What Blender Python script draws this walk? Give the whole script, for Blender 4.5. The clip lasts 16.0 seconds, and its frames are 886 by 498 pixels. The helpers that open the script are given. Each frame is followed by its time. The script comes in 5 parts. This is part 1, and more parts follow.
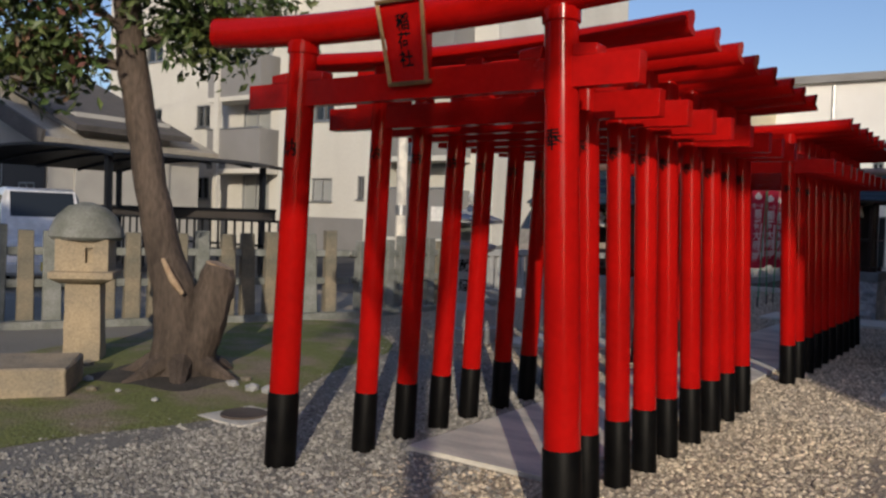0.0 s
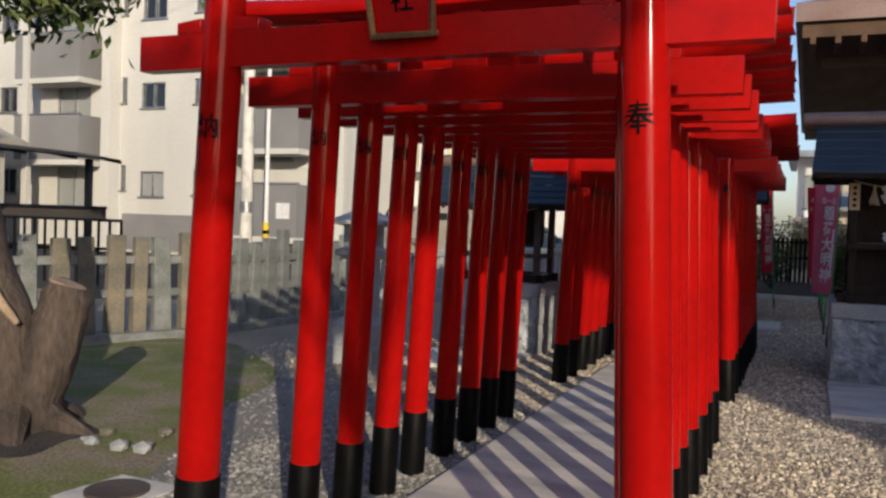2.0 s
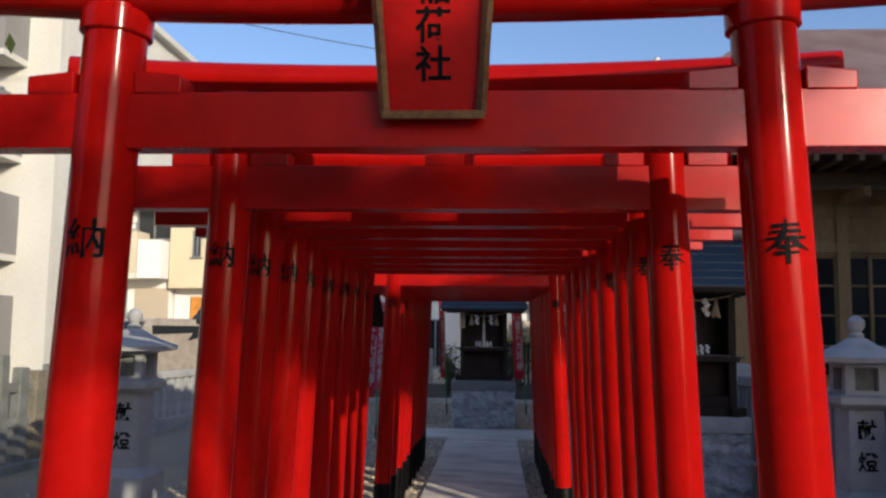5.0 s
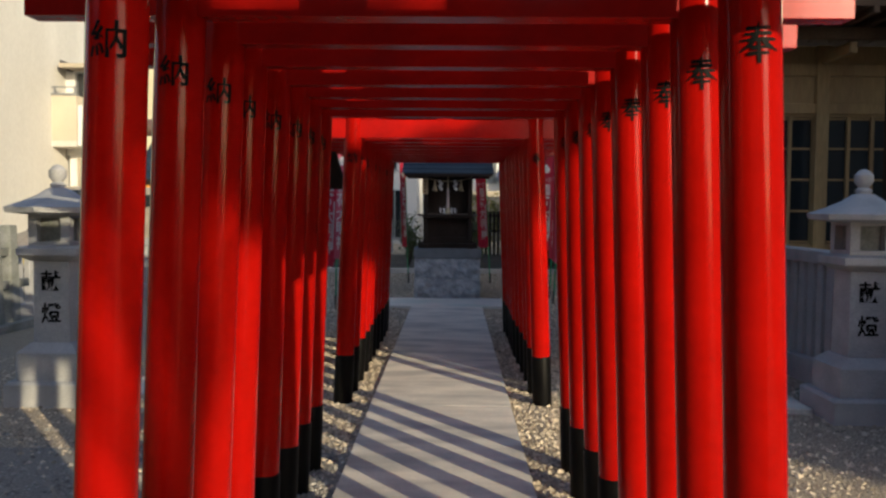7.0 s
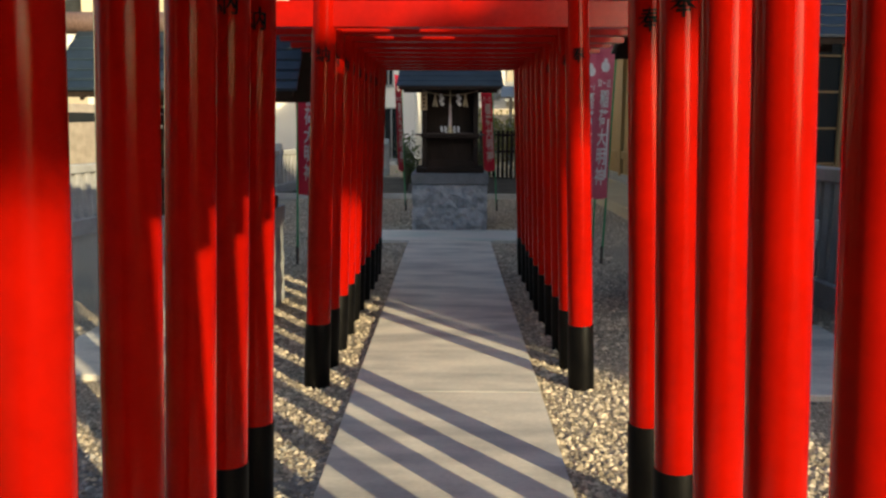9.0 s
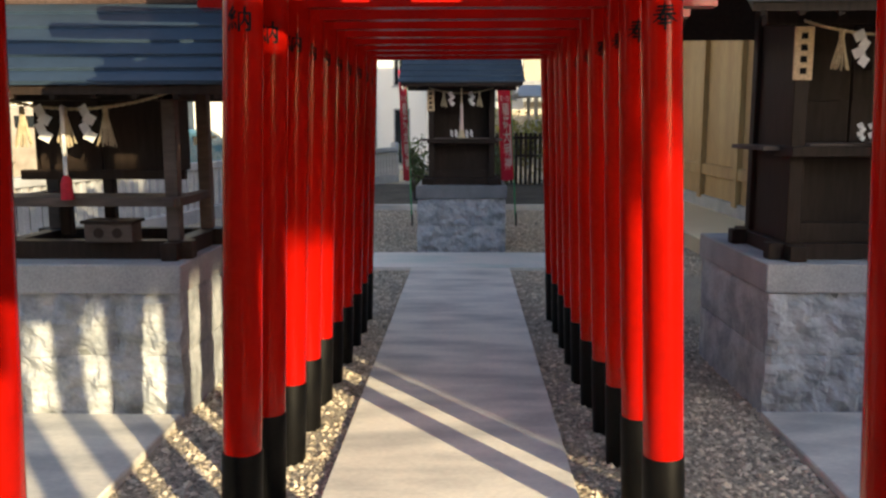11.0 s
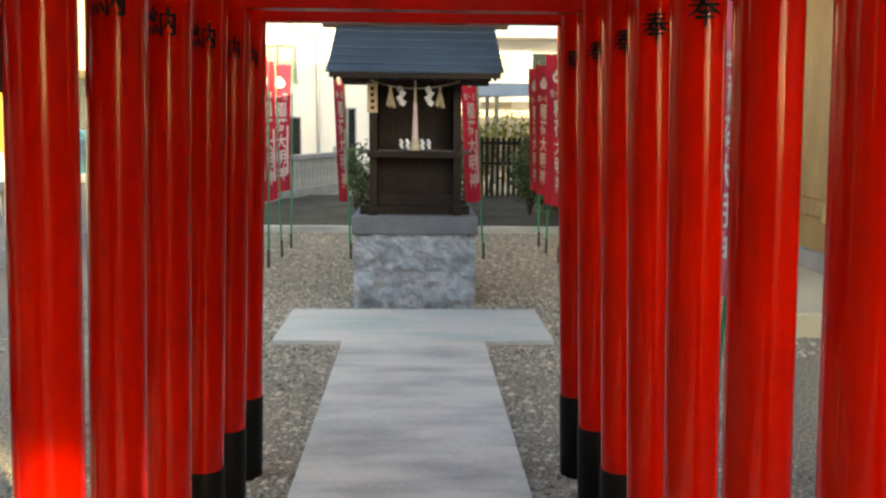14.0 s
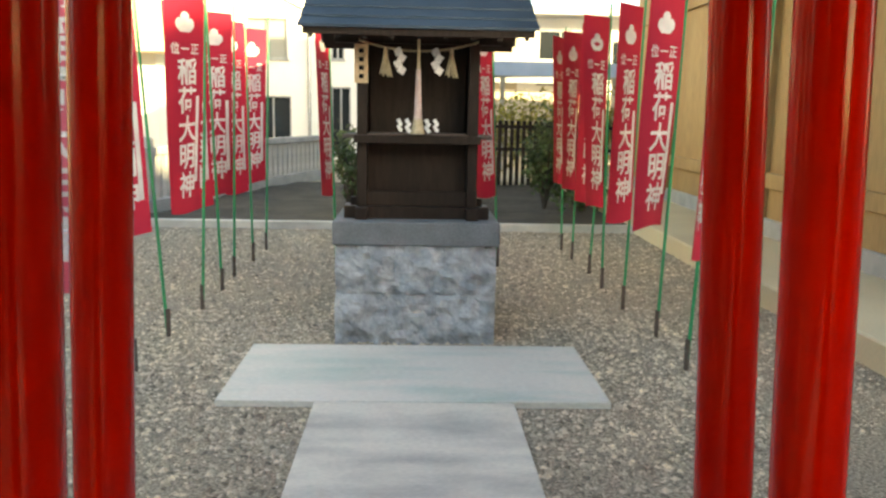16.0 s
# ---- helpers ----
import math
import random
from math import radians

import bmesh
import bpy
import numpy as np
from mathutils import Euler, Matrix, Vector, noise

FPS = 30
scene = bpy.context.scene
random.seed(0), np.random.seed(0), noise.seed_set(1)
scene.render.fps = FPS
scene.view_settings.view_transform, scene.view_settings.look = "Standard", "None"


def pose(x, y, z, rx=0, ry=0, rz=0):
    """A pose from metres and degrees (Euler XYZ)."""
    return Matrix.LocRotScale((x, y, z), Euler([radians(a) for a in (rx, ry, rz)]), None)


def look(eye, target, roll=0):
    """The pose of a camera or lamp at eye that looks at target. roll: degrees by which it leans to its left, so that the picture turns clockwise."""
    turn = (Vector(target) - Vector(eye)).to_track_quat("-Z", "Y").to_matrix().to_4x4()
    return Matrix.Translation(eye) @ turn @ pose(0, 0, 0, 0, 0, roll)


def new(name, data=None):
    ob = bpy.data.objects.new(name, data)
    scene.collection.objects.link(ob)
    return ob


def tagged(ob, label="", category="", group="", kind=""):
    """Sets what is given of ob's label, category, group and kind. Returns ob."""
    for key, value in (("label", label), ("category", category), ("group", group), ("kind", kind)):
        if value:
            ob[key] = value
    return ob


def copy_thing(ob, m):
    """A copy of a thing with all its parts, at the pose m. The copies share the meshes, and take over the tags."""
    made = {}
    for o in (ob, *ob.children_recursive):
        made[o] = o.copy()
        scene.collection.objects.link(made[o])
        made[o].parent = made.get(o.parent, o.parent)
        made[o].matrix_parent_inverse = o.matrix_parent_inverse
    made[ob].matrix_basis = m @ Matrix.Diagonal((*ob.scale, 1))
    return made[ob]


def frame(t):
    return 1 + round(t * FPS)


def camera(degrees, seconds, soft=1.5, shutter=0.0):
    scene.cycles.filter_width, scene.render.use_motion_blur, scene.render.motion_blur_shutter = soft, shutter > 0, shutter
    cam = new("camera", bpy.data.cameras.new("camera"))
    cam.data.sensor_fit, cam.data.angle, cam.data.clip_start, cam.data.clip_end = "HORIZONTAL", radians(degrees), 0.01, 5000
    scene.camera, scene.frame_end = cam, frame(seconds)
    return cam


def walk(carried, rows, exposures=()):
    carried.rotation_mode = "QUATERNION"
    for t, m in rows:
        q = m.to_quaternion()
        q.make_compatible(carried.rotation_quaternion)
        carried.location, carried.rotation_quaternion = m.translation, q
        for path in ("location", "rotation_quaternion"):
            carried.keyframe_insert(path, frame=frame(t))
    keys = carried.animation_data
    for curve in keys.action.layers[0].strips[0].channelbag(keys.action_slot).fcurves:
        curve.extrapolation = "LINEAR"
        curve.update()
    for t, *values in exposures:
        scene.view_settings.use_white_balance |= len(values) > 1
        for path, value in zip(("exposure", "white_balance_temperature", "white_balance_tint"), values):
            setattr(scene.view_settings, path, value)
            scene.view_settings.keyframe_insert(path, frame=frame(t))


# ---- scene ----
cam = camera(55.9, 16.0, soft=2.5)
PATH = [
    (0, (2.712, 0.64, 1.493), (1.557, 2.272, 1.424), 1.9),
    (0.5, (2.357, 0.825, 1.501), (1.262, 2.496, 1.408), 1.8),
    (1, (1.983, 0.979, 1.526), (0.965, 2.697, 1.421), 1.9),
    (1.5, (1.651, 1.208, 1.504), (0.735, 2.983, 1.414), 1.8),
    (2, (1.392, 1.374, 1.534), (0.595, 3.207, 1.468), 1.9),
    (2.5, (1.058, 1.509, 1.573), (0.404, 3.398, 1.552), 2.0),
    (3, (0.807, 1.625, 1.563), (0.267, 3.551, 1.601), 1.9),
    (3.5, (0.581, 1.796, 1.601), (0.163, 3.749, 1.712), 1.5),
    (3.7, (0.504, 1.842, 1.614), (0.146, 3.803, 1.769), 1.5),
    (5.8, (0.125, 2.164, 1.669), (0.047, 4.152, 1.87), 0.7),
    (6, (0.113, 2.198, 1.647), (0.044, 4.192, 1.795), 0.8),
    (6.5, (0.092, 2.431, 1.567), (0.052, 4.43, 1.59), 0.6),
    (7.2, (0.067, 2.982, 1.543), (0.049, 4.977, 1.398), 0.3),
    (7.5, (0.011, 3.198, 1.558), (0.0, 5.189, 1.371), 0.1),
    (8, (0.002, 3.612, 1.531), (-0.003, 5.597, 1.283), -0.0),
    (8.6, (0.048, 4.18, 1.516), (0.036, 6.16, 1.233), -0.0),
    (9, (0.021, 4.53, 1.525), (0.002, 6.508, 1.232), 0.2),
    (11.5, (0.073, 6.866, 1.577), (0.013, 8.844, 1.289), -0.2),
    (12, (0.068, 7.335, 1.606), (0.02, 9.314, 1.321), 0.0),
    (12.5, (0.08, 7.81, 1.609), (0.051, 9.789, 1.326), 0.2),
    (13, (0.036, 8.292, 1.602), (0.037, 10.272, 1.321), 0.5),
    (13.5, (0.025, 8.786, 1.61), (0.057, 10.765, 1.321), 0.5),
    (14, (0.029, 9.272, 1.627), (0.089, 11.25, 1.336), 0.5),
    (14.6, (-0.007, 9.896, 1.657), (0.075, 11.873, 1.37), 0.5),
    (15, (0.006, 10.279, 1.646), (0.098, 12.257, 1.366), 0.8),
    (15.5, (0.033, 10.709, 1.608), (0.11, 12.687, 1.327), 0.9),
    (16, (-0.013, 11.106, 1.576), (0.056, 13.078, 1.247), 1.1),
]
walk(cam, [(t, look(eye, target, roll)) for t, eye, target, roll in PATH], exposures=[
    (0.0, -0.42, 5500, 20), (3.5, 0.08, 5500, 18), (6.0, 0.08, 5400, 17), (7.0, 0.2, 6000, 14), (9.0, 0.6, 6600, 9), (11.5, 1.38, 6400, 12), (13.0, 1.9, 7250, 7), (14.5, 2.22, 7500, 4), (16.0, 2.3, 7700, 2)])

# ---- light: low afternoon sun from behind and to the right of the walk, clear sky ----
SUN = Vector((0.590, -0.807, 0.287)).normalized()
world = bpy.data.worlds.new("sky")
scene.world = world
world.use_nodes = True
wn = world.node_tree.nodes
sky = wn.new("ShaderNodeTexSky")
sky.sky_type = "NISHITA"
sky.sun_disc = False
sky.sun_elevation = math.asin(SUN.z)
sky.sun_rotation = math.atan2(SUN.x, SUN.y)
sky.air_density, sky.dust_density, sky.ozone_density = 1.0, 1.2, 1.0
wn["Background"].inputs["Strength"].default_value = 0.15
world.node_tree.links.new(sky.outputs[0], wn["Background"].inputs["Color"])
sun = new("sun", bpy.data.lights.new("sun", "SUN"))
sun.data.energy, sun.data.angle, sun.data.color = 4.4, radians(0.6), (1.0, 0.82, 0.50)
sun.matrix_world = look((SUN * 30)[:], (0, 0, 0))


# ---- materials ----
def material(name, base, rough=0.7, metal=0.0, spec=0.5, coat=0.0, alt=None, scale=6.0, fine=60.0, bump=0.15, depth=0.01,
             mottle=0.5, per_object=0.0, stretch=(1, 1, 1), thresh=(0.35, 0.7), island=0.0):
    """Two-scale procedural surface: broad stains between base and alt, fine grain in value, and fine relief."""
    m = bpy.data.materials.new(name)
    m.use_nodes = True
    nt = m.node_tree
    n, ln = nt.nodes, nt.links
    b = n["Principled BSDF"]
    alt = alt or tuple(c * 0.7 for c in base)
    tc = n.new("ShaderNodeTexCoord")
    mp = n.new("ShaderNodeMapping")
    mp.inputs["Scale"].default_value = stretch
    ln.new(tc.outputs["Object"], mp.inputs["Vector"])
    big = n.new("ShaderNodeTexNoise")
    big.inputs["Scale"].default_value, big.inputs["Detail"].default_value = scale, 5
    small = n.new("ShaderNodeTexNoise")
    small.inputs["Scale"].default_value, small.inputs["Detail"].default_value = fine, 4
    for t in (big, small):
        ln.new(mp.outputs[0], t.inputs["Vector"])
    ramp = n.new("ShaderNodeMapRange")
    ramp.inputs[1].default_value, ramp.inputs[2].default_value = thresh
    ln.new(big.outputs[0], ramp.inputs[0])
    mix = n.new("ShaderNodeMix")
    mix.data_type = "RGBA"
    mix.inputs[6].default_value, mix.inputs[7].default_value = (*base, 1), (*alt, 1)
    ln.new(ramp.outputs[0], mix.inputs[0])
    grain = n.new("ShaderNodeMapRange")
    grain.inputs[1].default_value, grain.inputs[2].default_value = 0.3, 0.7
    grain.inputs[3].default_value, grain.inputs[4].default_value = 1 - mottle * 0.5, 1 + mottle * 0.5
    ln.new(small.outputs[0], grain.inputs[0])
    val = n.new("ShaderNodeHueSaturation")
    ln.new(mix.outputs[2], val.inputs["Color"])
    if per_object or island:
        src = n.new("ShaderNodeObjectInfo").outputs["Random"] if per_object else n.new("ShaderNodeNewGeometry").outputs["Random Per Island"]
        k = per_object or island
        r = n.new("ShaderNodeMapRange")
        r.inputs[3].default_value, r.inputs[4].default_value = 1 - k, 1 + k
        ln.new(src, r.inputs[0])
        mul = n.new("ShaderNodeMath")
        mul.operation = "MULTIPLY"
        ln.new(r.outputs[0], mul.inputs[0])
        ln.new(grain.outputs[0], mul.inputs[1])
        ln.new(mul.outputs[0], val.inputs["Value"])
    else:
        ln.new(grain.outputs[0], val.inputs["Value"])
    ln.new(val.outputs[0], b.inputs["Base Color"])
    rr = n.new("ShaderNodeMapRange")
    rr.inputs[3].default_value, rr.inputs[4].default_value = max(0.03, rough - 0.1), min(1, rough + 0.1)
    ln.new(big.outputs[0], rr.inputs[0])
    ln.new(rr.outputs[0], b.inputs["Roughness"])
    b.inputs["Metallic"].default_value = metal
    b.inputs["Specular IOR Level"].default_value = spec
    b.inputs["Coat Weight"].default_value = coat
    b.inputs["Coat Roughness"].default_value = 0.12
    if bump:
        bp = n.new("ShaderNodeBump")
        bp.inputs["Strength"].default_value, bp.inputs["Distance"].default_value = bump, depth
        ln.new(small.outputs[0], bp.inputs["Height"])
        ln.new(bp.outputs[0], b.inputs["Normal"])
    return m


RED = material("vermilion_paint", (0.40, 0.0046, 0.0010), 0.14, spec=0.14, alt=(0.32, 0.0038, 0.0009), scale=2.5, fine=25, bump=0.03, depth=0.002, mottle=0.14, per_object=0.08)
RED_FLAT = material("vermilion_board", (0.47, 0.0054, 0.0010), 0.24, spec=0.6, alt=(0.32, 0.0038, 0.0009), scale=3, fine=30, bump=0.04, depth=0.002, mottle=0.14, per_object=0.08)
BLACK = material("black_paint", (0.0022, 0.0022, 0.0026), 0.5, spec=0.1, alt=(0.005, 0.0047, 0.0045), scale=9, fine=70, bump=0.08, depth=0.003)
INK = material("black_ink", (0.0035, 0.0033, 0.0035), 0.6, spec=0.1, bump=0)
GOLD = material("bronze_frame", (0.30, 0.19, 0.08), 0.4, metal=0.5, alt=(0.2, 0.11, 0.05), bump=0.1)
ALGAE_CONCRETE = material("algae_stained_concrete", (0.72, 0.69, 0.62), 0.8, alt=(0.46, 0.56, 0.50), thresh=(0.46, 0.72), scale=1.9, fine=60, bump=0.2, depth=0.003, mottle=0.2, stretch=(0.5, 1.8, 1))
CONCRETE = material("smooth_concrete", (0.74, 0.70, 0.61), 0.8, alt=(0.45, 0.44, 0.40), thresh=(0.40, 0.66), scale=2.4, fine=60, bump=0.2, depth=0.003, mottle=0.2, stretch=(0.6, 1.7, 1), per_object=0.05)
STONE = material("grey_granite", (0.42, 0.42, 0.42), 0.8, alt=(0.31, 0.32, 0.32), scale=4, fine=120, bump=0.25, depth=0.004, mottle=0.4)
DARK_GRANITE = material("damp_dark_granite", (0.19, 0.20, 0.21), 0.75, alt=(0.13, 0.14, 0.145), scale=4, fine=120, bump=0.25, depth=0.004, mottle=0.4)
SPLIT = material("split_faced_granite", (0.46, 0.475, 0.485), 0.85, alt=(0.29, 0.31, 0.325), thresh=(0.42, 0.62), scale=6, fine=40, bump=0.5, depth=0.012, mottle=0.25, per_object=0.06)
OLD_STONE = material("weathered_tan_stone", (0.255, 0.215, 0.15), 0.9, alt=(0.12, 0.12, 0.10), scale=3, fine=50, bump=0.5, depth=0.012, mottle=0.4, per_object=0.12)
TAN_STONE = material("tan_lantern_stone", (0.40, 0.32, 0.21), 0.9, alt=(0.24, 0.21, 0.16), scale=3, fine=50, bump=0.5, depth=0.012, mottle=0.4)
GREY_STONE = material("dark_weathered_stone", (0.24, 0.25, 0.24), 0.9, alt=(0.13, 0.14, 0.12), scale=4, fine=55, bump=0.5, depth=0.01, mottle=0.4, per_object=0.15)
GRAVEL = material("gravel_bed", (0.44, 0.37, 0.27), 0.95, alt=(0.34, 0.295, 0.235), scale=0.7, fine=60, bump=1.0, depth=0.03, mottle=1.5)
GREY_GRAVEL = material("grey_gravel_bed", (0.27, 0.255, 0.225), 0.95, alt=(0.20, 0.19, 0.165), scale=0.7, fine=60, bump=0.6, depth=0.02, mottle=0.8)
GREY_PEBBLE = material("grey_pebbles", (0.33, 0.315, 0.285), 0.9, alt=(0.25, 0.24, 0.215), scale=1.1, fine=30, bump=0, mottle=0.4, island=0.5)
PEBBLE = material("pebbles", (0.55, 0.465, 0.335), 0.9, alt=(0.42, 0.365, 0.29), scale=1.1, fine=30, bump=0, mottle=0.4, island=0.65)
EARTH = material("damp_earth", (0.075, 0.064, 0.05), 1.0, alt=(0.04, 0.035, 0.03), scale=2, fine=40, bump=0.8, depth=0.03)
MOSS = material("mossy_soil", (0.17, 0.19, 0.05), 1.0, alt=(0.27, 0.22, 0.15), scale=1.6, fine=45, bump=0.8, depth=0.03, thresh=(0.45, 0.62), mottle=0.7)
# dark brown for the railing screen and for painted shade on a house wall
DARK_SCREEN_SHADE = material("dark_screen_and_shade", (0.05, 0.044, 0.042), 0.6, alt=(0.07, 0.062, 0.058), scale=0.8, fine=30, bump=0.05, mottle=0.2)
ASPHALT = material("asphalt", (0.06, 0.06, 0.065), 0.9, alt=(0.045, 0.045, 0.05), scale=0.5, fine=80, bump=0.3)
DARK_WOOD = material("dark_stained_wood", (0.019, 0.0125, 0.009), 0.6, spec=0.2, alt=(0.034, 0.0225, 0.016), scale=3, fine=40, bump=0.25, depth=0.004, stretch=(1, 1, 0.15), mottle=0.5)
BROWN_WOOD = material("brown_timber", (0.13, 0.075, 0.04), 0.7, spec=0.3, alt=(0.085, 0.05, 0.03), scale=3, fine=40, bump=0.25, depth=0.004, stretch=(1, 0.2, 1), mottle=0.5)
GREY_WOOD = material("weathered_brown_wood", (0.11, 0.085, 0.07), 0.75, alt=(0.06, 0.045, 0.036), scale=3, fine=40, bump=0.3, depth=0.004, stretch=(0.2, 1, 1), mottle=0.5)
TAN_WOOD = material("pale_cypress_wood", (0.42, 0.28, 0.12), 0.6, alt=(0.33, 0.20, 0.09), scale=2, fine=30, bump=0.15, depth=0.003, stretch=(1, 1, 0.15), mottle=0.3)
ROOF_METAL = material("blue_grey_sheet_metal", (0.034, 0.055, 0.078), 0.45, metal=0.3, alt=(0.024, 0.042, 0.062), scale=3, fine=30, bump=0.06, depth=0.003, mottle=0.2)
COPPER = material("brown_copper_sheet", (0.22, 0.13, 0.10), 0.5, metal=0.4, alt=(0.30, 0.22, 0.19), scale=1.5, bump=0.08)
BARK = material("grey_brown_bark", (0.10, 0.075, 0.058), 0.9, alt=(0.05, 0.038, 0.03), scale=5, fine=35, bump=0.9, depth=0.02, stretch=(1, 1, 0.35), mottle=0.6)
CUT_WOOD = material("bare_pale_wood", (0.42, 0.33, 0.22), 0.8, alt=(0.3, 0.2, 0.12), scale=8, bump=0.2)
LEAF = material("evergreen_leaf", (0.045, 0.085, 0.022), 0.5, alt=(0.09, 0.11, 0.03), scale=3, fine=20, bump=0, island=0.5)
LEAF_RUST = material("reddish_leaf", (0.14, 0.05, 0.045), 0.55, alt=(0.08, 0.075, 0.03), scale=3, fine=20, bump=0, island=0.5)
HEDGE = material("yellow_green_leaf", (0.30, 0.26, 0.04), 0.6, alt=(0.12, 0.15, 0.03), scale=2, fine=20, bump=0, island=0.4)
PLASTER = material("white_render", (0.78, 0.77, 0.74), 0.85, alt=(0.70, 0.69, 0.66), scale=0.6, fine=40, bump=0.1, mottle=0.08)
OFF_WHITE = material("weathered_offwhite_render", (0.62, 0.605, 0.55), 0.85, alt=(0.53, 0.515, 0.465), scale=0.5, fine=30, bump=0.1, mottle=0.15, stretch=(1, 1, 0.3))
CREAM = material("cream_render", (0.66, 0.58, 0.40), 0.85, alt=(0.58, 0.50, 0.34), scale=0.8, fine=40, bump=0.1, mottle=0.1)
TAUPE = material("taupe_panel", (0.24, 0.235, 0.23), 0.7, alt=(0.20, 0.195, 0.19), scale=0.6, fine=30, bump=0.05, mottle=0.08)
BEIGE = material("beige_cladding", (0.46, 0.40, 0.30), 0.8, alt=(0.40, 0.35, 0.27), scale=0.6, fine=30, bump=0.1, mottle=0.1)
ROOF_PALE = material("weathered_cream_roofing", (0.40, 0.37, 0.31), 0.8, alt=(0.33, 0.305, 0.26), scale=2, fine=20, bump=0.2)
ROOF_TILE = material("dark_roof_tile", (0.07, 0.065, 0.062), 0.7, alt=(0.11, 0.10, 0.095), scale=2, fine=20, bump=0.3)
BLACK_METAL = material("black_metal", (0.015, 0.017, 0.022), 0.45, metal=0.3, bump=0.02)
WHITE_METAL = material("white_car_paint", (0.75, 0.76, 0.77), 0.25, bump=0, coat=0.6, mottle=0.04)
GREY_METAL = material("grey_metal", (0.40, 0.41, 0.42), 0.4, metal=0.7, bump=0.02, mottle=0.1)
YELLOW = material("yellow_plastic", (0.75, 0.55, 0.02), 0.5, bump=0)
GREEN = material("green_plastic", (0.02, 0.30, 0.11), 0.4, alt=(0.03, 0.24, 0.10), bump=0.02, mottle=0.1)
CLOTH = material("crimson_banner_cloth", (0.55, 0.012, 0.045), 0.8, alt=(0.46, 0.012, 0.05), scale=3, fine=200, bump=0.1, mottle=0.15, per_object=0.15)
CLOTH_PINK = material("faded_pink_banner_cloth", (0.62, 0.14, 0.20), 0.8, alt=(0.5, 0.06, 0.11), scale=3, fine=200, bump=0.1, mottle=0.15)
WHITE_INK = material("white_print", (0.80, 0.77, 0.76), 0.8, bump=0, mottle=0.05)
PAPER = material("white_paper", (0.80, 0.79, 0.76), 0.9, bump=0.05, mottle=0.06)
STRAW = material("straw_rope", (0.50, 0.42, 0.27), 0.9, alt=(0.36, 0.29, 0.18), scale=20, fine=120, bump=0.5, depth=0.004)
PALE_WOOD = material("pale_wood_tag", (0.58, 0.44, 0.27), 0.7, alt=(0.5, 0.36, 0.2), bump=0.1)
ROPE_CLOTH = material("faded_rope_cloth", (0.62, 0.52, 0.46), 0.9, alt=(0.50, 0.33, 0.28), scale=14, fine=90, bump=0.4, depth=0.004, mottle=0.3)
CRIMSON = material("crimson_cord", (0.45, 0.01, 0.03), 0.8, bump=0.2)
ORANGE = material("orange_board", (0.62, 0.26, 0.03), 0.6, bump=0.05)
BLUE_ROOF = material("pale_blue_sheet", (0.34, 0.43, 0.58), 0.5, alt=(0.28, 0.37, 0.52), scale=2, bump=0.05, mottle=0.1)


def glass(name, tint, rough=0.06):
    m = bpy.data.materials.new(name)
    m.use_nodes = True
    b = m.node_tree.nodes["Principled BSDF"]
    b.inputs["Base Color"].default_value = (*tint, 1)
    b.inputs["Roughness"].default_value = rough
    b.inputs["Specular IOR Level"].default_value = 0.6
    return m


PANE = glass("dark_window_glass", (0.02, 0.024, 0.028))
PANE_LIGHT = glass("curtained_window_glass", (0.30, 0.31, 0.30), 0.12)


# ---- mesh helpers ----
def mesh_of(bm, smooth=True):
    me = bpy.data.meshes.new("mesh")
    bm.normal_update()
    bm.to_mesh(me)
    bm.free()
    if smooth:
        me.shade_smooth()
        me.set_sharp_from_angle(angle=radians(38))
    return me


def part(name, bm, mat, parent, label="", smooth=True):
    me = mesh_of(bm, smooth)
    me.materials.append(mat)
    ob = new(name, me)
    ob.parent = parent
    if label:
        tagged(ob, label)
    return ob


def thing(name, m, label, category, group="", kind=""):
    ob = new(name)
    ob.empty_display_size = 0.1
    ob.matrix_world = m
    return tagged(ob, label, category, group, kind)


def box(bm, x0, x1, y0, y1, z0, z1, bevel=0.0, m=None, taper=1.0):
    """A box, with top scaled by taper about its middle, and bevelled edges."""
    r = bmesh.ops.create_cube(bm, size=1)
    vs = r["verts"]
    for v in vs:
        k = taper if v.co.z > 0 else 1.0
        v.co = Vector(((x0 + x1) / 2 + v.co.x * (x1 - x0) * k, (y0 + y1) / 2 + v.co.y * (y1 - y0) * k, (z0 + z1) / 2 + v.co.z * (z1 - z0)))
    if bevel:
        es = {e for v in vs for e in v.link_edges}
        out = bmesh.ops.bevel(bm, geom=list(es), offset=bevel, segments=1, affect="EDGES")
        vs = list({v for f in out["faces"] for v in f.verts} | {v for v in vs if v.is_valid})
    if m is not None:
        bmesh.ops.transform(bm, matrix=m, verts=[v for v in vs if v.is_valid])
    return bm


def boxed(*a, **k):
    return box(bmesh.new(), *a, **k)


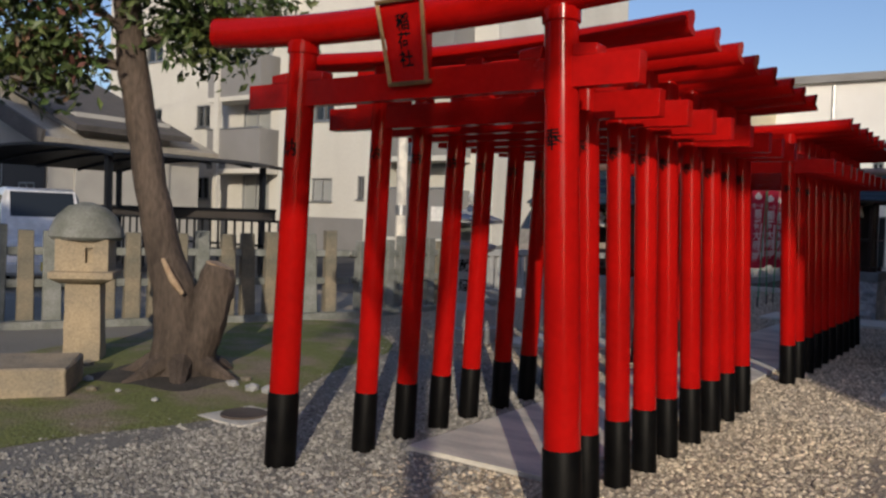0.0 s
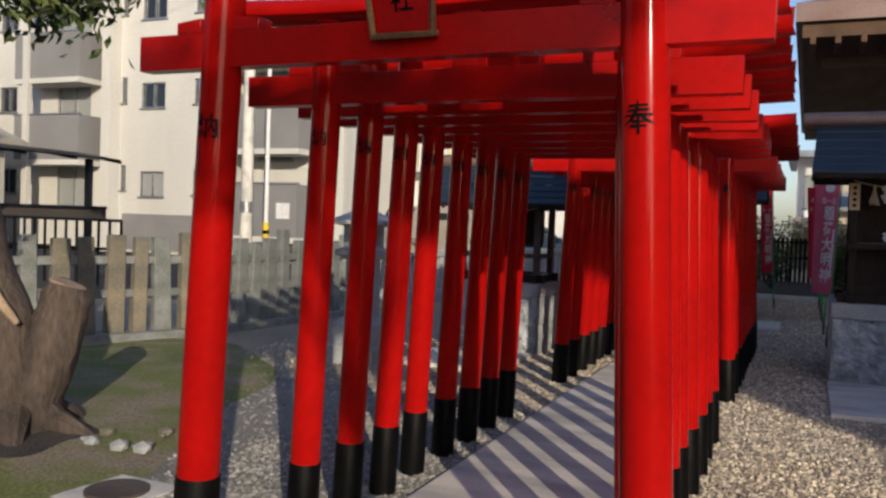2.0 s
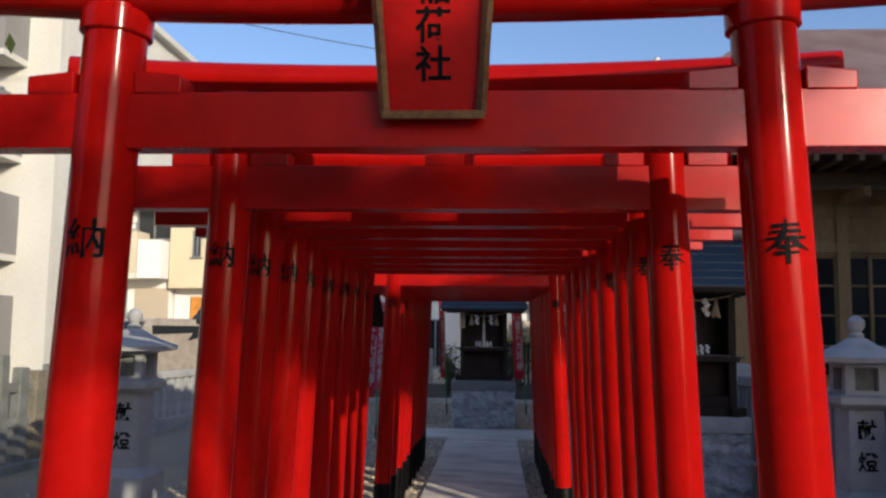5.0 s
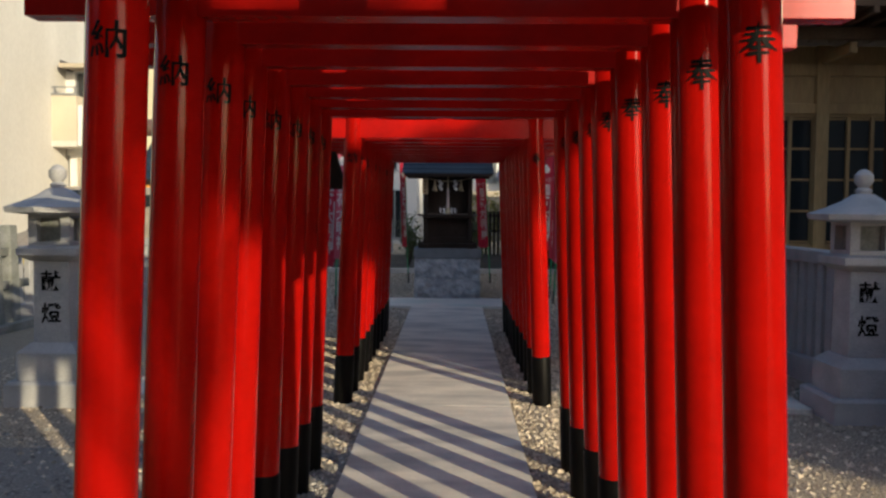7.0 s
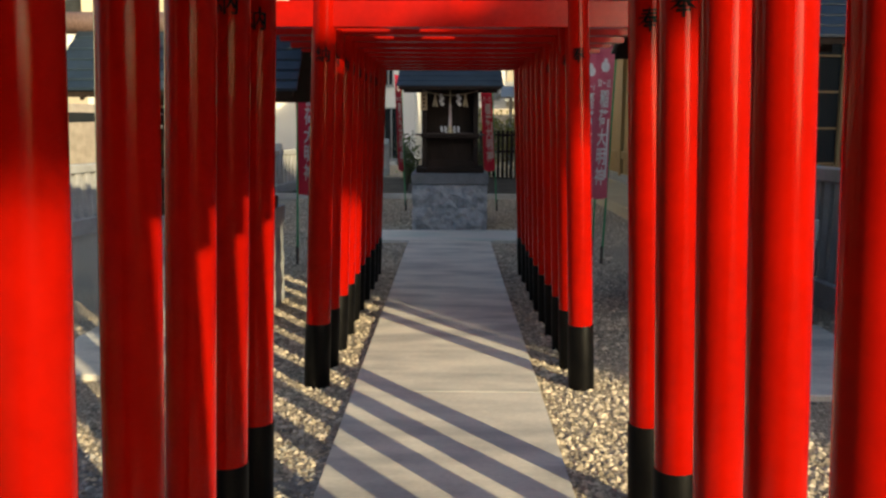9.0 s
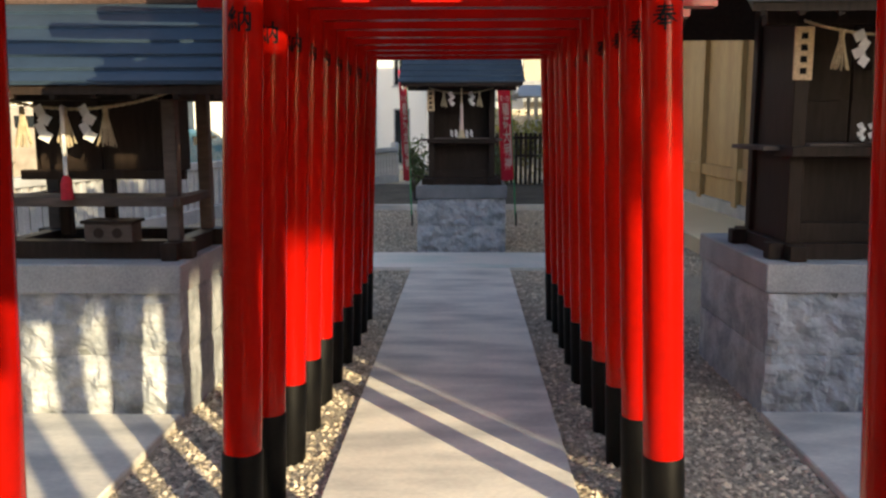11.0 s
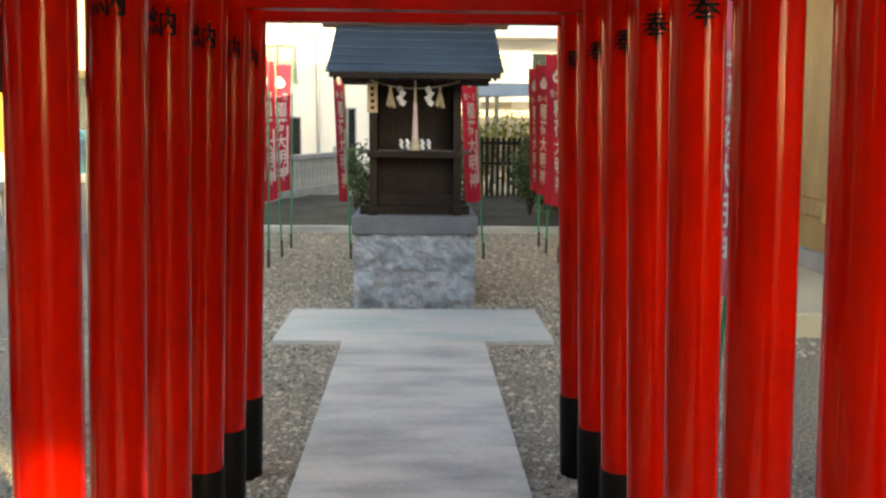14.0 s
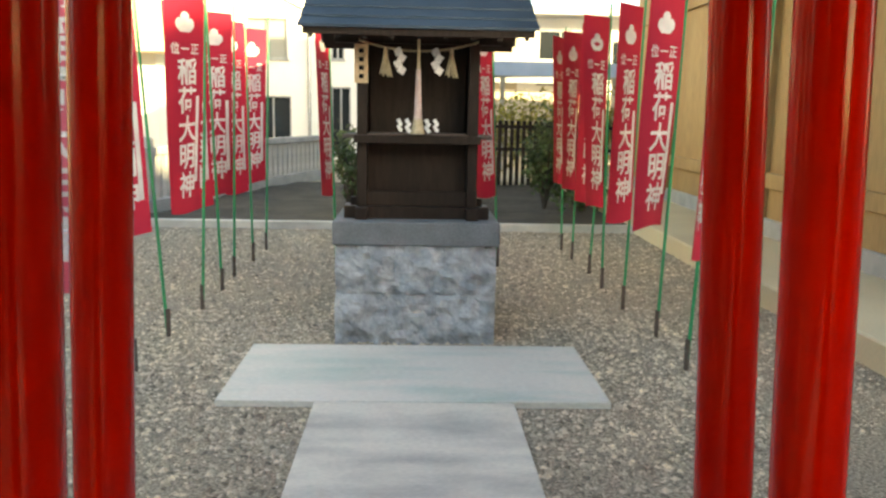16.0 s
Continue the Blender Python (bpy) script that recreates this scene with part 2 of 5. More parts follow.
def tube(bm, pts, radii, seg=12, caps=True):
    """A round tube through pts with a radius at each."""
    rings = []
    pts = [Vector(p) for p in pts]
    for i, p in enumerate(pts):
        d = (pts[min(i + 1, len(pts) - 1)] - pts[max(i - 1, 0)]).normalized()
        side = d.cross(Vector((0, 1, 0)) if abs(d.y) < 0.9 else Vector((1, 0, 0))).normalized()
        up = side.cross(d)
        rings.append([bm.verts.new(p + (math.cos(a) * side + math.sin(a) * up) * float(radii[i])) for a in (2 * math.pi * k / seg for k in range(seg))])
    for a, b in zip(rings, rings[1:]):
        for k in range(seg):
            bm.faces.new((a[k], a[(k + 1) % seg], b[(k + 1) % seg], b[k]))
    if caps:
        bm.faces.new(rings[0][::-1])
        bm.faces.new(rings[-1])
    return bm


def tubed(pts, radii, seg=12):
    bm = tube(bmesh.new(), pts, radii, seg)
    bmesh.ops.recalc_face_normals(bm, faces=bm.faces)
    return bm


def lathe(bm, profile, seg=16, sides_flat=False, turn=0.0):
    """Turned or many-sided solid from (radius, height) pairs."""
    rings = [[bm.verts.new((r * math.cos(a), r * math.sin(a), z)) for a in (2 * math.pi * k / seg + turn for k in range(seg))] for r, z in profile]
    for a, b in zip(rings, rings[1:]):
        for k in range(seg):
            bm.faces.new((a[k], a[(k + 1) % seg], b[(k + 1) % seg], b[k]))
    bm.faces.new(rings[0][::-1])
    bm.faces.new(rings[-1])
    return bm


def roughen(bm, cuts, amount, scale, keep=None):
    """Cuts faces finer and pushes the vertices about by noise; keep(v) says which stay."""
    bmesh.ops.subdivide_edges(bm, edges=bm.edges[:], cuts=cuts, use_grid_fill=True)
    bm.normal_update()
    for v in bm.verts:
        if keep and keep(v.co):
            continue
        v.co += v.normal * amount * noise.noise(v.co * scale) + v.normal * amount * 0.5 * noise.noise(v.co * scale * 2.7)
    return bm


def glyphs(text, size, depth=0.0, bold=0.02):
    """Flat mesh of the text in x and z, centred, one character above another."""
    bm = bmesh.new()
    for i, ch in enumerate(text):
        cu = bpy.data.curves.new("text", "FONT")
        cu.body, cu.size, cu.align_x, cu.align_y, cu.extrude = ch, size, "CENTER", "CENTER", depth
        cu.resolution_u, cu.offset = 2, bold * size
        ob = new("text", cu)
        me = bpy.data.meshes.new_from_object(ob.evaluated_get(bpy.context.evaluated_depsgraph_get()))
        bpy.data.objects.remove(ob)
        bpy.data.curves.remove(cu)
        if len(me.vertices):
            xs, ys = [v.co.x for v in me.vertices], [v.co.y for v in me.vertices]
            cx, cy = (min(xs) + max(xs)) / 2, (min(ys) + max(ys)) / 2
            me.transform(Matrix.Translation((0, 0, -i * size * 1.02)) @ Matrix.Rotation(radians(90), 4, "X") @ Matrix.Translation((-cx, -cy, 0)))
            bm.from_mesh(me)
        bpy.data.meshes.remove(me)
    return bm


def wall_mesh(x0, x1, z0, z1, holes, thick):
    """A wall in x and z, its front at y=0 and its back at y=thick, with openings that go through it."""
    bm = bmesh.new()
    xs = sorted({x0, x1, *[h[0] for h in holes], *[h[1] for h in holes]})
    zs = sorted({z0, z1, *[h[2] for h in holes], *[h[3] for h in holes]})
    solid = {}
    for i in range(len(xs) - 1):
        for j in range(len(zs) - 1):
            cx, cz = (xs[i] + xs[i + 1]) / 2, (zs[j] + zs[j + 1]) / 2
            solid[i, j] = not any(h[0] < cx < h[1] and h[2] < cz < h[3] for h in holes)
    v = {}

    def vert(i, j, k):
        if (i, j, k) not in v:
            v[i, j, k] = bm.verts.new((xs[i], thick * k, zs[j]))
        return v[i, j, k]

    for (i, j), s in solid.items():
        if not s:
            continue
        bm.faces.new((vert(i, j, 0), vert(i + 1, j, 0), vert(i + 1, j + 1, 0), vert(i, j + 1, 0)))
        bm.faces.new((vert(i, j + 1, 1), vert(i + 1, j + 1, 1), vert(i + 1, j, 1), vert(i, j, 1)))
        for di, dj, a, b in ((-1, 0, (0, 0), (0, 1)), (1, 0, (1, 1), (1, 0)), (0, -1, (1, 0), (0, 0)), (0, 1, (0, 1), (1, 1))):
            if not solid.get((i + di, j + dj), False):
                p, q = (i + a[0], j + a[1]), (i + b[0], j + b[1])
                bm.faces.new((vert(*p, 0), vert(*q, 0), vert(*q, 1), vert(*p, 1)))
    bmesh.ops.recalc_face_normals(bm, faces=bm.faces)
    return bm


# ---- ground, paving and gravel ----
def grid_sheet(x0, x1, y0, y1, step, height):
    bm = bmesh.new()
    nx, ny = max(1, round((x1 - x0) / step)), max(1, round((y1 - y0) / step))
    vs = [[bm.verts.new((x, y, height(x, y))) for x in np.linspace(x0, x1, nx + 1)] for y in np.linspace(y0, y1, ny + 1)]
    for a, b in zip(vs, vs[1:]):
        for i in range(nx):
            bm.faces.new((a[i], a[i + 1], b[i + 1], b[i]))
    return bm


bm = bmesh.new()
XS = [-2500, -120, -40, -12, -6, -3, 0, 3, 6, 12, 40, 120, 2500]
YS = [-2500, -120, -40, -12, -4, 0, 4, 8, 12, 16, 20, 24, 40, 120, 2500]
vs = [[bm.verts.new((x, y, 0)) for x in XS] for y in YS]
for a, b in zip(vs, vs[1:]):
    for i in range(len(XS) - 1):
        bm.faces.new((a[i], a[i + 1], b[i + 1], b[i]))
ground = tagged(new("ground", mesh_of(bm, False)), "tan and grey gravel ground of the shrine yard", "ground", kind="structure")
ground.data.materials.append(GRAVEL)
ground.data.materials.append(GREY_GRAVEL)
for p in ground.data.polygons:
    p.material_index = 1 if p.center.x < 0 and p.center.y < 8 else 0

paving = thing("pavement", pose(0, 0, 0), "long pale concrete path slabs with a cross slab before the shrine", "path", kind="structure")
for y0, y1, x in ((4.9, 6.998, 0.537), (7.002, 9.098, 0.534), (9.102, 11.198, 0.536), (11.202, 13.298, 0.534), (13.302, 15.372, 0.535)):
    part("slab", boxed(-x, x, y0, y1, -0.05, 0.03, 0.002), CONCRETE, paving)
part("cross_slab", boxed(-1.06, 1.06, 15.378, 16.455, -0.05, 0.036, 0.004), ALGAE_CONCRETE, paving, "pale concrete slab with faint green algae stains")


def pebbles(n, inside, size, grey):
    """Many small stones lying on the ground inside a plan: grey ones on the west side of the first gates, tan ones elsewhere."""
    rng = np.random.default_rng(7)
    base = np.array([(1, 0, 0), (-1, 0, 0), (0, 1, 0), (0, -1, 0), (0, 0, 1), (0, 0, -0.4)], float)
    tris = np.array([(0, 2, 4), (2, 1, 4), (1, 3, 4), (3, 0, 4), (2, 0, 5), (1, 2, 5), (3, 1, 5), (0, 3, 5)])
    pts = inside(rng, n)
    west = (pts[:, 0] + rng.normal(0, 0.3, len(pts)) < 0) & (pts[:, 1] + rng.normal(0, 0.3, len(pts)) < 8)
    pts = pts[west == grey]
    n = len(pts)
    s = size * rng.uniform(0.5, 1.5, n) * rng.choice([0.7, 1.0, 1.4], n)
    a = rng.uniform(0, 6.28, n)
    el = np.stack([np.ones(n), rng.uniform(0.6, 1, n), rng.uniform(0.35, 0.7, n)], 1)
    v = base[None] * el[:, None] * s[:, None, None] * rng.uniform(0.8, 1.2, (n, 6, 1))
    x = v[..., 0] * np.cos(a)[:, None] - v[..., 1] * np.sin(a)[:, None] + pts[:, 0, None]
    y = v[..., 0] * np.sin(a)[:, None] + v[..., 1] * np.cos(a)[:, None] + pts[:, 1, None]
    z = v[..., 2] + 0.002
    me = bpy.data.meshes.new("gravel")
    me.from_pydata(np.stack([x, y, z], -1).reshape(-1, 3), [], (tris[None] + 6 * np.arange(n)[:, None, None]).reshape(-1, 3))
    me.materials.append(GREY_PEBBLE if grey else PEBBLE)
    return me


def gravel_places(rng, n):
    p = np.concatenate([
        np.stack([rng.uniform(-1.9, 1.9, n), rng.uniform(2.6, 8.5, n)], 1),
        np.stack([rng.uniform(-1.9, 1.9, n), rng.uniform(8.5, 17.5, n)], 1),
        np.stack([rng.uniform(-4.5, 5.5, n), rng.uniform(2.0, 11, n)], 1),
        np.stack([rng.uniform(-3.2, 3.1, n), rng.uniform(15, 24, n)], 1)])
    path = (abs(p[:, 0]) < 0.54) & (p[:, 1] > 4.88) & (p[:, 1] < 15.5)
    cross = (abs(p[:, 0]) < 1.06) & (p[:, 1] > 15.36) & (p[:, 1] < 16.47)
    return p[~(path | cross)]


gravel = tagged(new("gravel", pebbles(36000, gravel_places, 0.014, False)), "loose tan gravel stones spread over the yard", "gravel", kind="stuff")
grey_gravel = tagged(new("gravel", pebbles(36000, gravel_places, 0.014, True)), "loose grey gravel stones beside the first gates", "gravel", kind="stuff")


# ---- torii gates ----
def brushed(size):
    """The character for offering, from brush strokes that swell and taper, in x and z."""
    strokes = (((-0.30, 0.34), (0.30, 0.38)), ((-0.34, 0.20), (0.33, 0.24)), ((-0.46, 0.05), (0.44, 0.09)),
               ((0.0, 0.50), (-0.04, 0.22), (-0.20, -0.06), (-0.46, -0.24)), ((0.06, 0.08), (0.24, -0.08), (0.50, -0.20)),
               ((-0.20, -0.14), (0.20, -0.11)), ((-0.27, -0.28), (0.25, -0.25)), ((0.0, 0.02), (0.01, -0.25), (0.0, -0.52)))
    bm = bmesh.new()
    for k, pts in enumerate(strokes):
        P = [Vector((x, 0, z)) * size for x, z in pts]
        line = [P[i].lerp(P[i + 1], j / 5) for i in range(len(P) - 1) for j in range(5)] + [P[-1]]
        a, b = [], []
        for i, p in enumerate(line):
            d = (line[min(i + 1, len(line) - 1)] - line[max(i - 1, 0)]).normalized()
            q = i / (len(line) - 1)
            w = size * (0.032 + 0.022 * math.sin(math.pi * min(1, q * 1.15)) + 0.012 * math.cos(6 * q + k))
            n = Vector((-d.z, 0, d.x)) * w
            off = Vector((0, -0.00012 * k, 0))
            a.append(bm.verts.new(p + n + off))
            b.append(bm.verts.new(p - n + off))
        for i in range(len(line) - 1):
            bm.faces.new((a[i], b[i], b[i + 1], a[i + 1]))
    return bm


def wrapped(text, size, cx, z, r, lean, side):
    """Painted character bent round a leaning post whose axis stands at cx at height 0."""
    bm = brushed(size) if text == "奉" else glyphs(text, size, bold=0.015)
    bmesh.ops.triangulate(bm, faces=bm.faces[:])
    for _ in range(3):
        bmesh.ops.subdivide_edges(bm, edges=[e for e in bm.edges if e.calc_length() > 0.022], cuts=1)
        bmesh.ops.triangulate(bm, faces=bm.faces[:])
    for v in bm.verts:
        a = v.co.x / r + side
        zz = z + v.co.z
        k = r + 0.0022 - v.co.y
        v.co = Vector((cx + lean * zz + k * math.sin(a), -k * math.cos(a), zz))
    return bm


def torii(m, label, big=False, sleeve=0.37, rise=0.0):
    half, lean, r0, r1 = (0.941, 0.043, 0.090, 0.080) if big else (0.780, 0.038, 0.072, 0.067)
    top = 2.50 if big else 2.33
    n0, n1, nx, nt = (2.122, 2.265, 1.245, 0.040) if big else (1.945, 2.085, 1.115, 0.040)
    kz, kup, kx, kr = (2.548, 0.075, 1.555, 0.088) if big else (2.365 + rise, 0.035, 1.235, 0.060)
    n0, n1, top = n0 + rise, n1 + rise, top + rise
    t = thing("torii_gate", m, label, "torii gate", "torii gates over the path")
    for s in (-1, 1):
        ax = lambda z: s * (half - lean * z)
        zs = [sleeve - 0.004, 0.9, 1.4, 1.9, top]
        rr = [r0 + (r1 - r0) * z / top for z in zs]
        post = part("post", tubed([(ax(z), 0, z) for z in zs], rr, 28), RED, t)
        part("base_sleeve", tubed([(ax(z), 0, z) for z in (-0.1, 0.1, sleeve - 0.004, sleeve)], [r0 + 0.004, r0 + 0.004, r0 + 0.003, r0 + 0.0015], 28), BLACK, post, "black painted foot sleeve")
        if big:
            part("ring", tubed([(ax(z), 0, z) for z in (top - 0.075, top - 0.07, top - 0.015, top - 0.01)], [r1 + 0.006, r1 + 0.012, r1 + 0.012, r1 + 0.006], 28), RED, post)
        rt = r0 + (r1 - r0) * 1.8 / top
        part("inscription", wrapped("奉" if s > 0 else "納", 0.105 if big else 0.086, s * half, (1.885 if big else 1.795) + rise * 1.0, rt, -s * lean, -s * 0.08), INK, post, "black painted character", False)
        for o in (-1, 1):
            c = ax(n1 + 0.03) + o * (r1 + 0.062)
            w = bmesh.new()
            box(w, c - 0.062, c + 0.062, -nt - 0.006, nt + 0.006, n1 - 0.002, n1 + 0.058, 0.004)
            for v in w.verts:
                if v.co.z > n1 + 0.03 and o * (v.co.x - c) > 0:
                    v.co.z -= 0.012
            part("wedge", w, RED_FLAT, t)
    part("tie_beam", boxed(-nx, nx, -nt, nt, n0, n1, 0.0015), RED_FLAT, t)
    part("strut", boxed(-0.062, 0.062, -nt - 0.004, nt + 0.004, n1, kz - kr * 0.6, 0.004), RED_FLAT, t)
    # round lintel, rising at the ends, each end cut aslant
    xs = np.linspace(-kx, kx, 25)
    lint = bmesh.new()
    tube(lint, [(x, 0, kz + kup * (abs(x) / kx) ** 2.2) for x in xs], [kr * (1 + 0.08 * (abs(x) / kx) ** 2) for x in xs], 20)
    for v in lint.verts:
        e = (abs(v.co.x) / kx - 0.97) / 0.03
        if e > 0:
            v.co.x += math.copysign((v.co.z - kz - kup) * 0.35, v.co.x)
    bmesh.ops.recalc_face_normals(lint, faces=lint.faces)
    part("lintel", lint, RED, t)
    return t


B1 = [4.712, 5.132, 5.529, 5.941, 6.393, 6.817, 7.237, 7.652]
B2 = [9.29 + 0.415 * i for i in range(10)]
front = torii(pose(0.032, 4.14, 0), "large glossy vermilion torii gate with black feet and name plaque", True, 0.447)
small = torii(pose(0.035, B1[0], 0, 0, 0, 0.3), "glossy vermilion wooden torii gate with black feet", False, 0.382, 0.105)
for i, y in enumerate(B1[1:]):
    copy_thing(small, pose(0.036 - 0.002 * i + 0.006 * math.sin(i * 2.1), y, 0, 0, 0.15 * math.sin(i * 1.7), 0.5 * math.sin(i * 3.3)))
second = torii(pose(0.012, B2[0], 0, 0, 0, -0.2), "glossy vermilion wooden torii gate with black feet", False, 0.382, 0.115)
for i, y in enumerate(B2[1:]):
    copy_thing(second, pose(0.010 + 0.005 * math.sin(i * 1.3), y, 0.001 * i, 0, 0.15 * math.sin(i * 2.2), 0.5 * math.sin(i * 1.9)))

# name plaque, hung from the front gate and tipped forward
plaque = thing("shrine_plaque", pose(0.045, 4.085, 2.21, 14) @ Matrix.Scale(0.9, 4), "red wooden name plaque with gilt frame and black characters", "plaque")


def frustum(bm, w0, w1, h, y0, y1):
    c = [bm.verts.new(p) for p in ((-w0, y0, 0), (w0, y0, 0), (w1, y0, h), (-w1, y0, h), (-w0, y1, 0), (w0, y1, 0), (w1, y1, h), (-w1, y1, h))]
    for f in ((0, 1, 2, 3), (5, 4, 7, 6), (1, 0, 4, 5), (3, 2, 6, 7), (2, 1, 5, 6), (0, 3, 7, 4)):
        bm.faces.new([c[k] for k in f])
    bmesh.ops.recalc_face_normals(bm, faces=bm.faces)
    return bm


part("board", frustum(bmesh.new(), 0.125, 0.15, 0.44, -0.03, 0.0), RED_FLAT, plaque)
for s in (-1, 1):
    f = bmesh.new()
    tube(f, [(s * 0.131, -0.045, -0.012), (s * 0.158, -0.045, 0.452)], [0.014, 0.014], 4)
    bmesh.ops.recalc_face_normals(f, faces=f.faces)
    part("frame_side", f, GOLD, plaque, "gilt bronze-brown frame", False)
part("frame_bottom", boxed(-0.14, 0.14, -0.058, -0.004, -0.022, 0.0, 0.003), GOLD, plaque)
part("frame_top", boxed(-0.166, 0.166, -0.058, -0.004, 0.44, 0.462, 0.003), GOLD, plaque)
g = glyphs("稲荷社", 0.1)
bmesh.ops.translate(g, verts=g.verts, vec=(0, -0.0325, 0.33))
part("inscription", g, INK, plaque, "black painted characters", False)


# ---- small shrines on stone plinths ----
def plinth(cx, y0, hw, depth, h, label, cap=None):
    t = thing("shrine_plinth", pose(cx, y0, 0), label, "stone plinth", "stone plinths of the shrines")
    part("core", boxed(-hw + 0.03, hw - 0.03, 0.03, depth - 0.03, -0.03, h - 0.162), GREY_STONE, t, "dark mortar core", False)
    rng = random.Random(int(100 * abs(cx) + 7))
    mid = (h - 0.16) * 0.5
    for z0, z1, cut in ((-0.03, mid - 0.002, (-0.36, 0.28)), (mid + 0.002, h - 0.164, (-0.28, 0.38))):
        xs = [-hw] + [c * hw + rng.uniform(-0.02, 0.02) for c in cut] + [hw]
        for xa, xb in zip(xs, xs[1:]):
            b = boxed(xa + 0.001, xb - 0.001, 0, depth, z0, z1)
            bmesh.ops.subdivide_edges(b, edges=b.edges[:], cuts=14, use_grid_fill=True)
            off = Vector((cx * 5, 3.0, 0))
            for v in b.verts:
                u, w = 2 * (v.co.x - xa) / (xb - xa) - 1, 2 * (v.co.z - z0) / (z1 - z0) - 1
                q = v.co * 7 + off
                push = 0.012 * (1 - u ** 8) * (1 - w ** 8) + 0.036 * noise.noise(q) + 0.034 * noise.noise(q * 1.9) + 0.018 * noise.noise(q * 4.1)
                if v.co.y < 0.001 or v.co.y > depth - 0.001:
                    v.co.y += push * (-1 if v.co.y < 0.1 else 1)
                if abs(abs(v.co.x) - hw) < 0.003:
                    d = 2 * v.co.y / depth - 1
                    v.co.x += math.copysign((0.012 + 0.02 * noise.noise(q)) * (1 - min(1, abs(d)) ** 6) * (1 - w ** 6), v.co.x)
            part("rock_faced_stone", b, SPLIT, t, smooth=False)
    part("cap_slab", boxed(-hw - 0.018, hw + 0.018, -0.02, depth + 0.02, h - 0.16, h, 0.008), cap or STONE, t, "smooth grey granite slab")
    return t


def sheet_roof(t, hw, y_eave, z_eave, y_ridge, z_ridge, courses=6):
    """Two slopes of lapped metal courses, each course a board of its own, and a rounded ridge."""
    for side in (1, -1):
        for i in range(courses):
            a, b = i / courses, (i + 1.12) / courses
            f = lambda k: (k * 0.82 + 0.18 * k * k)
            ya, yb = y_eave + (y_ridge - y_eave) * a, y_eave + (y_ridge - y_eave) * min(b, 1)
            za, zb = z_eave + (z_ridge - z_eave) * f(a), z_eave + (z_ridge - z_eave) * f(min(b, 1))
            w0 = hw * (1 - 0.05 * a)
            w1 = hw * (1 - 0.05 * b)
            bm = bmesh.new()
            lift = 0.016
            q = [(-w0, ya, za + lift), (w0, ya, za + lift), (w1, yb, zb), (-w1, yb, zb), (-w0, ya, za - 0.004), (w0, ya, za - 0.004), (w1, yb, zb - 0.02), (-w1, yb, zb - 0.02)]
            v = [bm.verts.new((x, y if side > 0 else 2 * y_ridge - y, z)) for x, y, z in q]
            for g in ((0, 1, 2, 3), (5, 4, 7, 6), (1, 0, 4, 5), (3, 2, 6, 7), (2, 1, 5, 6), (0, 3, 7, 4)):
                bm.faces.new([v[k] for k in g])
            bmesh.ops.recalc_face_normals(bm, faces=bm.faces)
            part("roof_course", bm, ROOF_METAL, t, smooth=False)
    under = bmesh.new()
    pts = [(y_eave + 0.02, z_eave - 0.006), (y_ridge, z_ridge - 0.03), (2 * y_ridge - y_eave - 0.02, z_eave - 0.006), (2 * y_ridge - y_eave - 0.02, z_eave - 0.05), (y_ridge, z_ridge - 0.09), (y_eave + 0.02, z_eave - 0.05)]
    k = hw * 0.965
    a = [under.verts.new((-k, y, z)) for y, z in pts]
    b = [under.verts.new((k, y, z)) for y, z in pts]
    for i in range(6):
        under.faces.new((a[i], a[(i + 1) % 6], b[(i + 1) % 6], b[i]))
    for f4 in ((0, 1, 4, 5), (1, 2, 3, 4)):
        under.faces.new([a[i] for i in f4])
        under.faces.new([b[i] for i in f4])
    bmesh.ops.recalc_face_normals(under, faces=under.faces)
    part("soffit", under, DARK_WOOD, t, smooth=False)
    r = bmesh.new()
    tube(r, [(-hw - 0.1, y_ridge, z_ridge + 0.035), (hw + 0.1, y_ridge, z_ridge + 0.035)], [0.085, 0.085], 14)
    bmesh.ops.recalc_face_normals(r, faces=r.faces)
    part("ridge_log", r, COPPER, t, "brown copper-clad ridge")
    for i in range(9):
        x = -hw * 0.9 + i * hw * 0.225
        bm = bmesh.new()
        box(bm, x - 0.014, x + 0.014, y_eave + 0.03, y_eave + 0.34, -0.02, 0.018)
        slope = (z_ridge - z_eave) * 0.85 / (y_ridge - y_eave)
        for v in bm.verts:
            v.co.z += z_eave - 0.07 + (v.co.y - y_eave) * slope
        part("rafter", bm, DARK_WOOD, t, smooth=False)


def shide(x, y, z, s=1.0):
    """Folded zig-zag paper streamer."""
    bm = bmesh.new()
    for i in range(4):
        o = 0.013 * s * (1 if i % 2 else -1)
        c = Vector((x + o, y - 0.003 * (i % 2), z - (i + 0.5) * 0.043 * s))
        box(bm, -0.027 * s, 0.027 * s, -0.0015, 0.0015, -0.026 * s, 0.026 * s, m=Matrix.Translation(c) @ Matrix.Rotation(0.55 if i % 2 else -0.45, 4, "Y") @ Matrix.Rotation(0.3 if i % 2 else -0.3, 4, "Z"))
    return bm


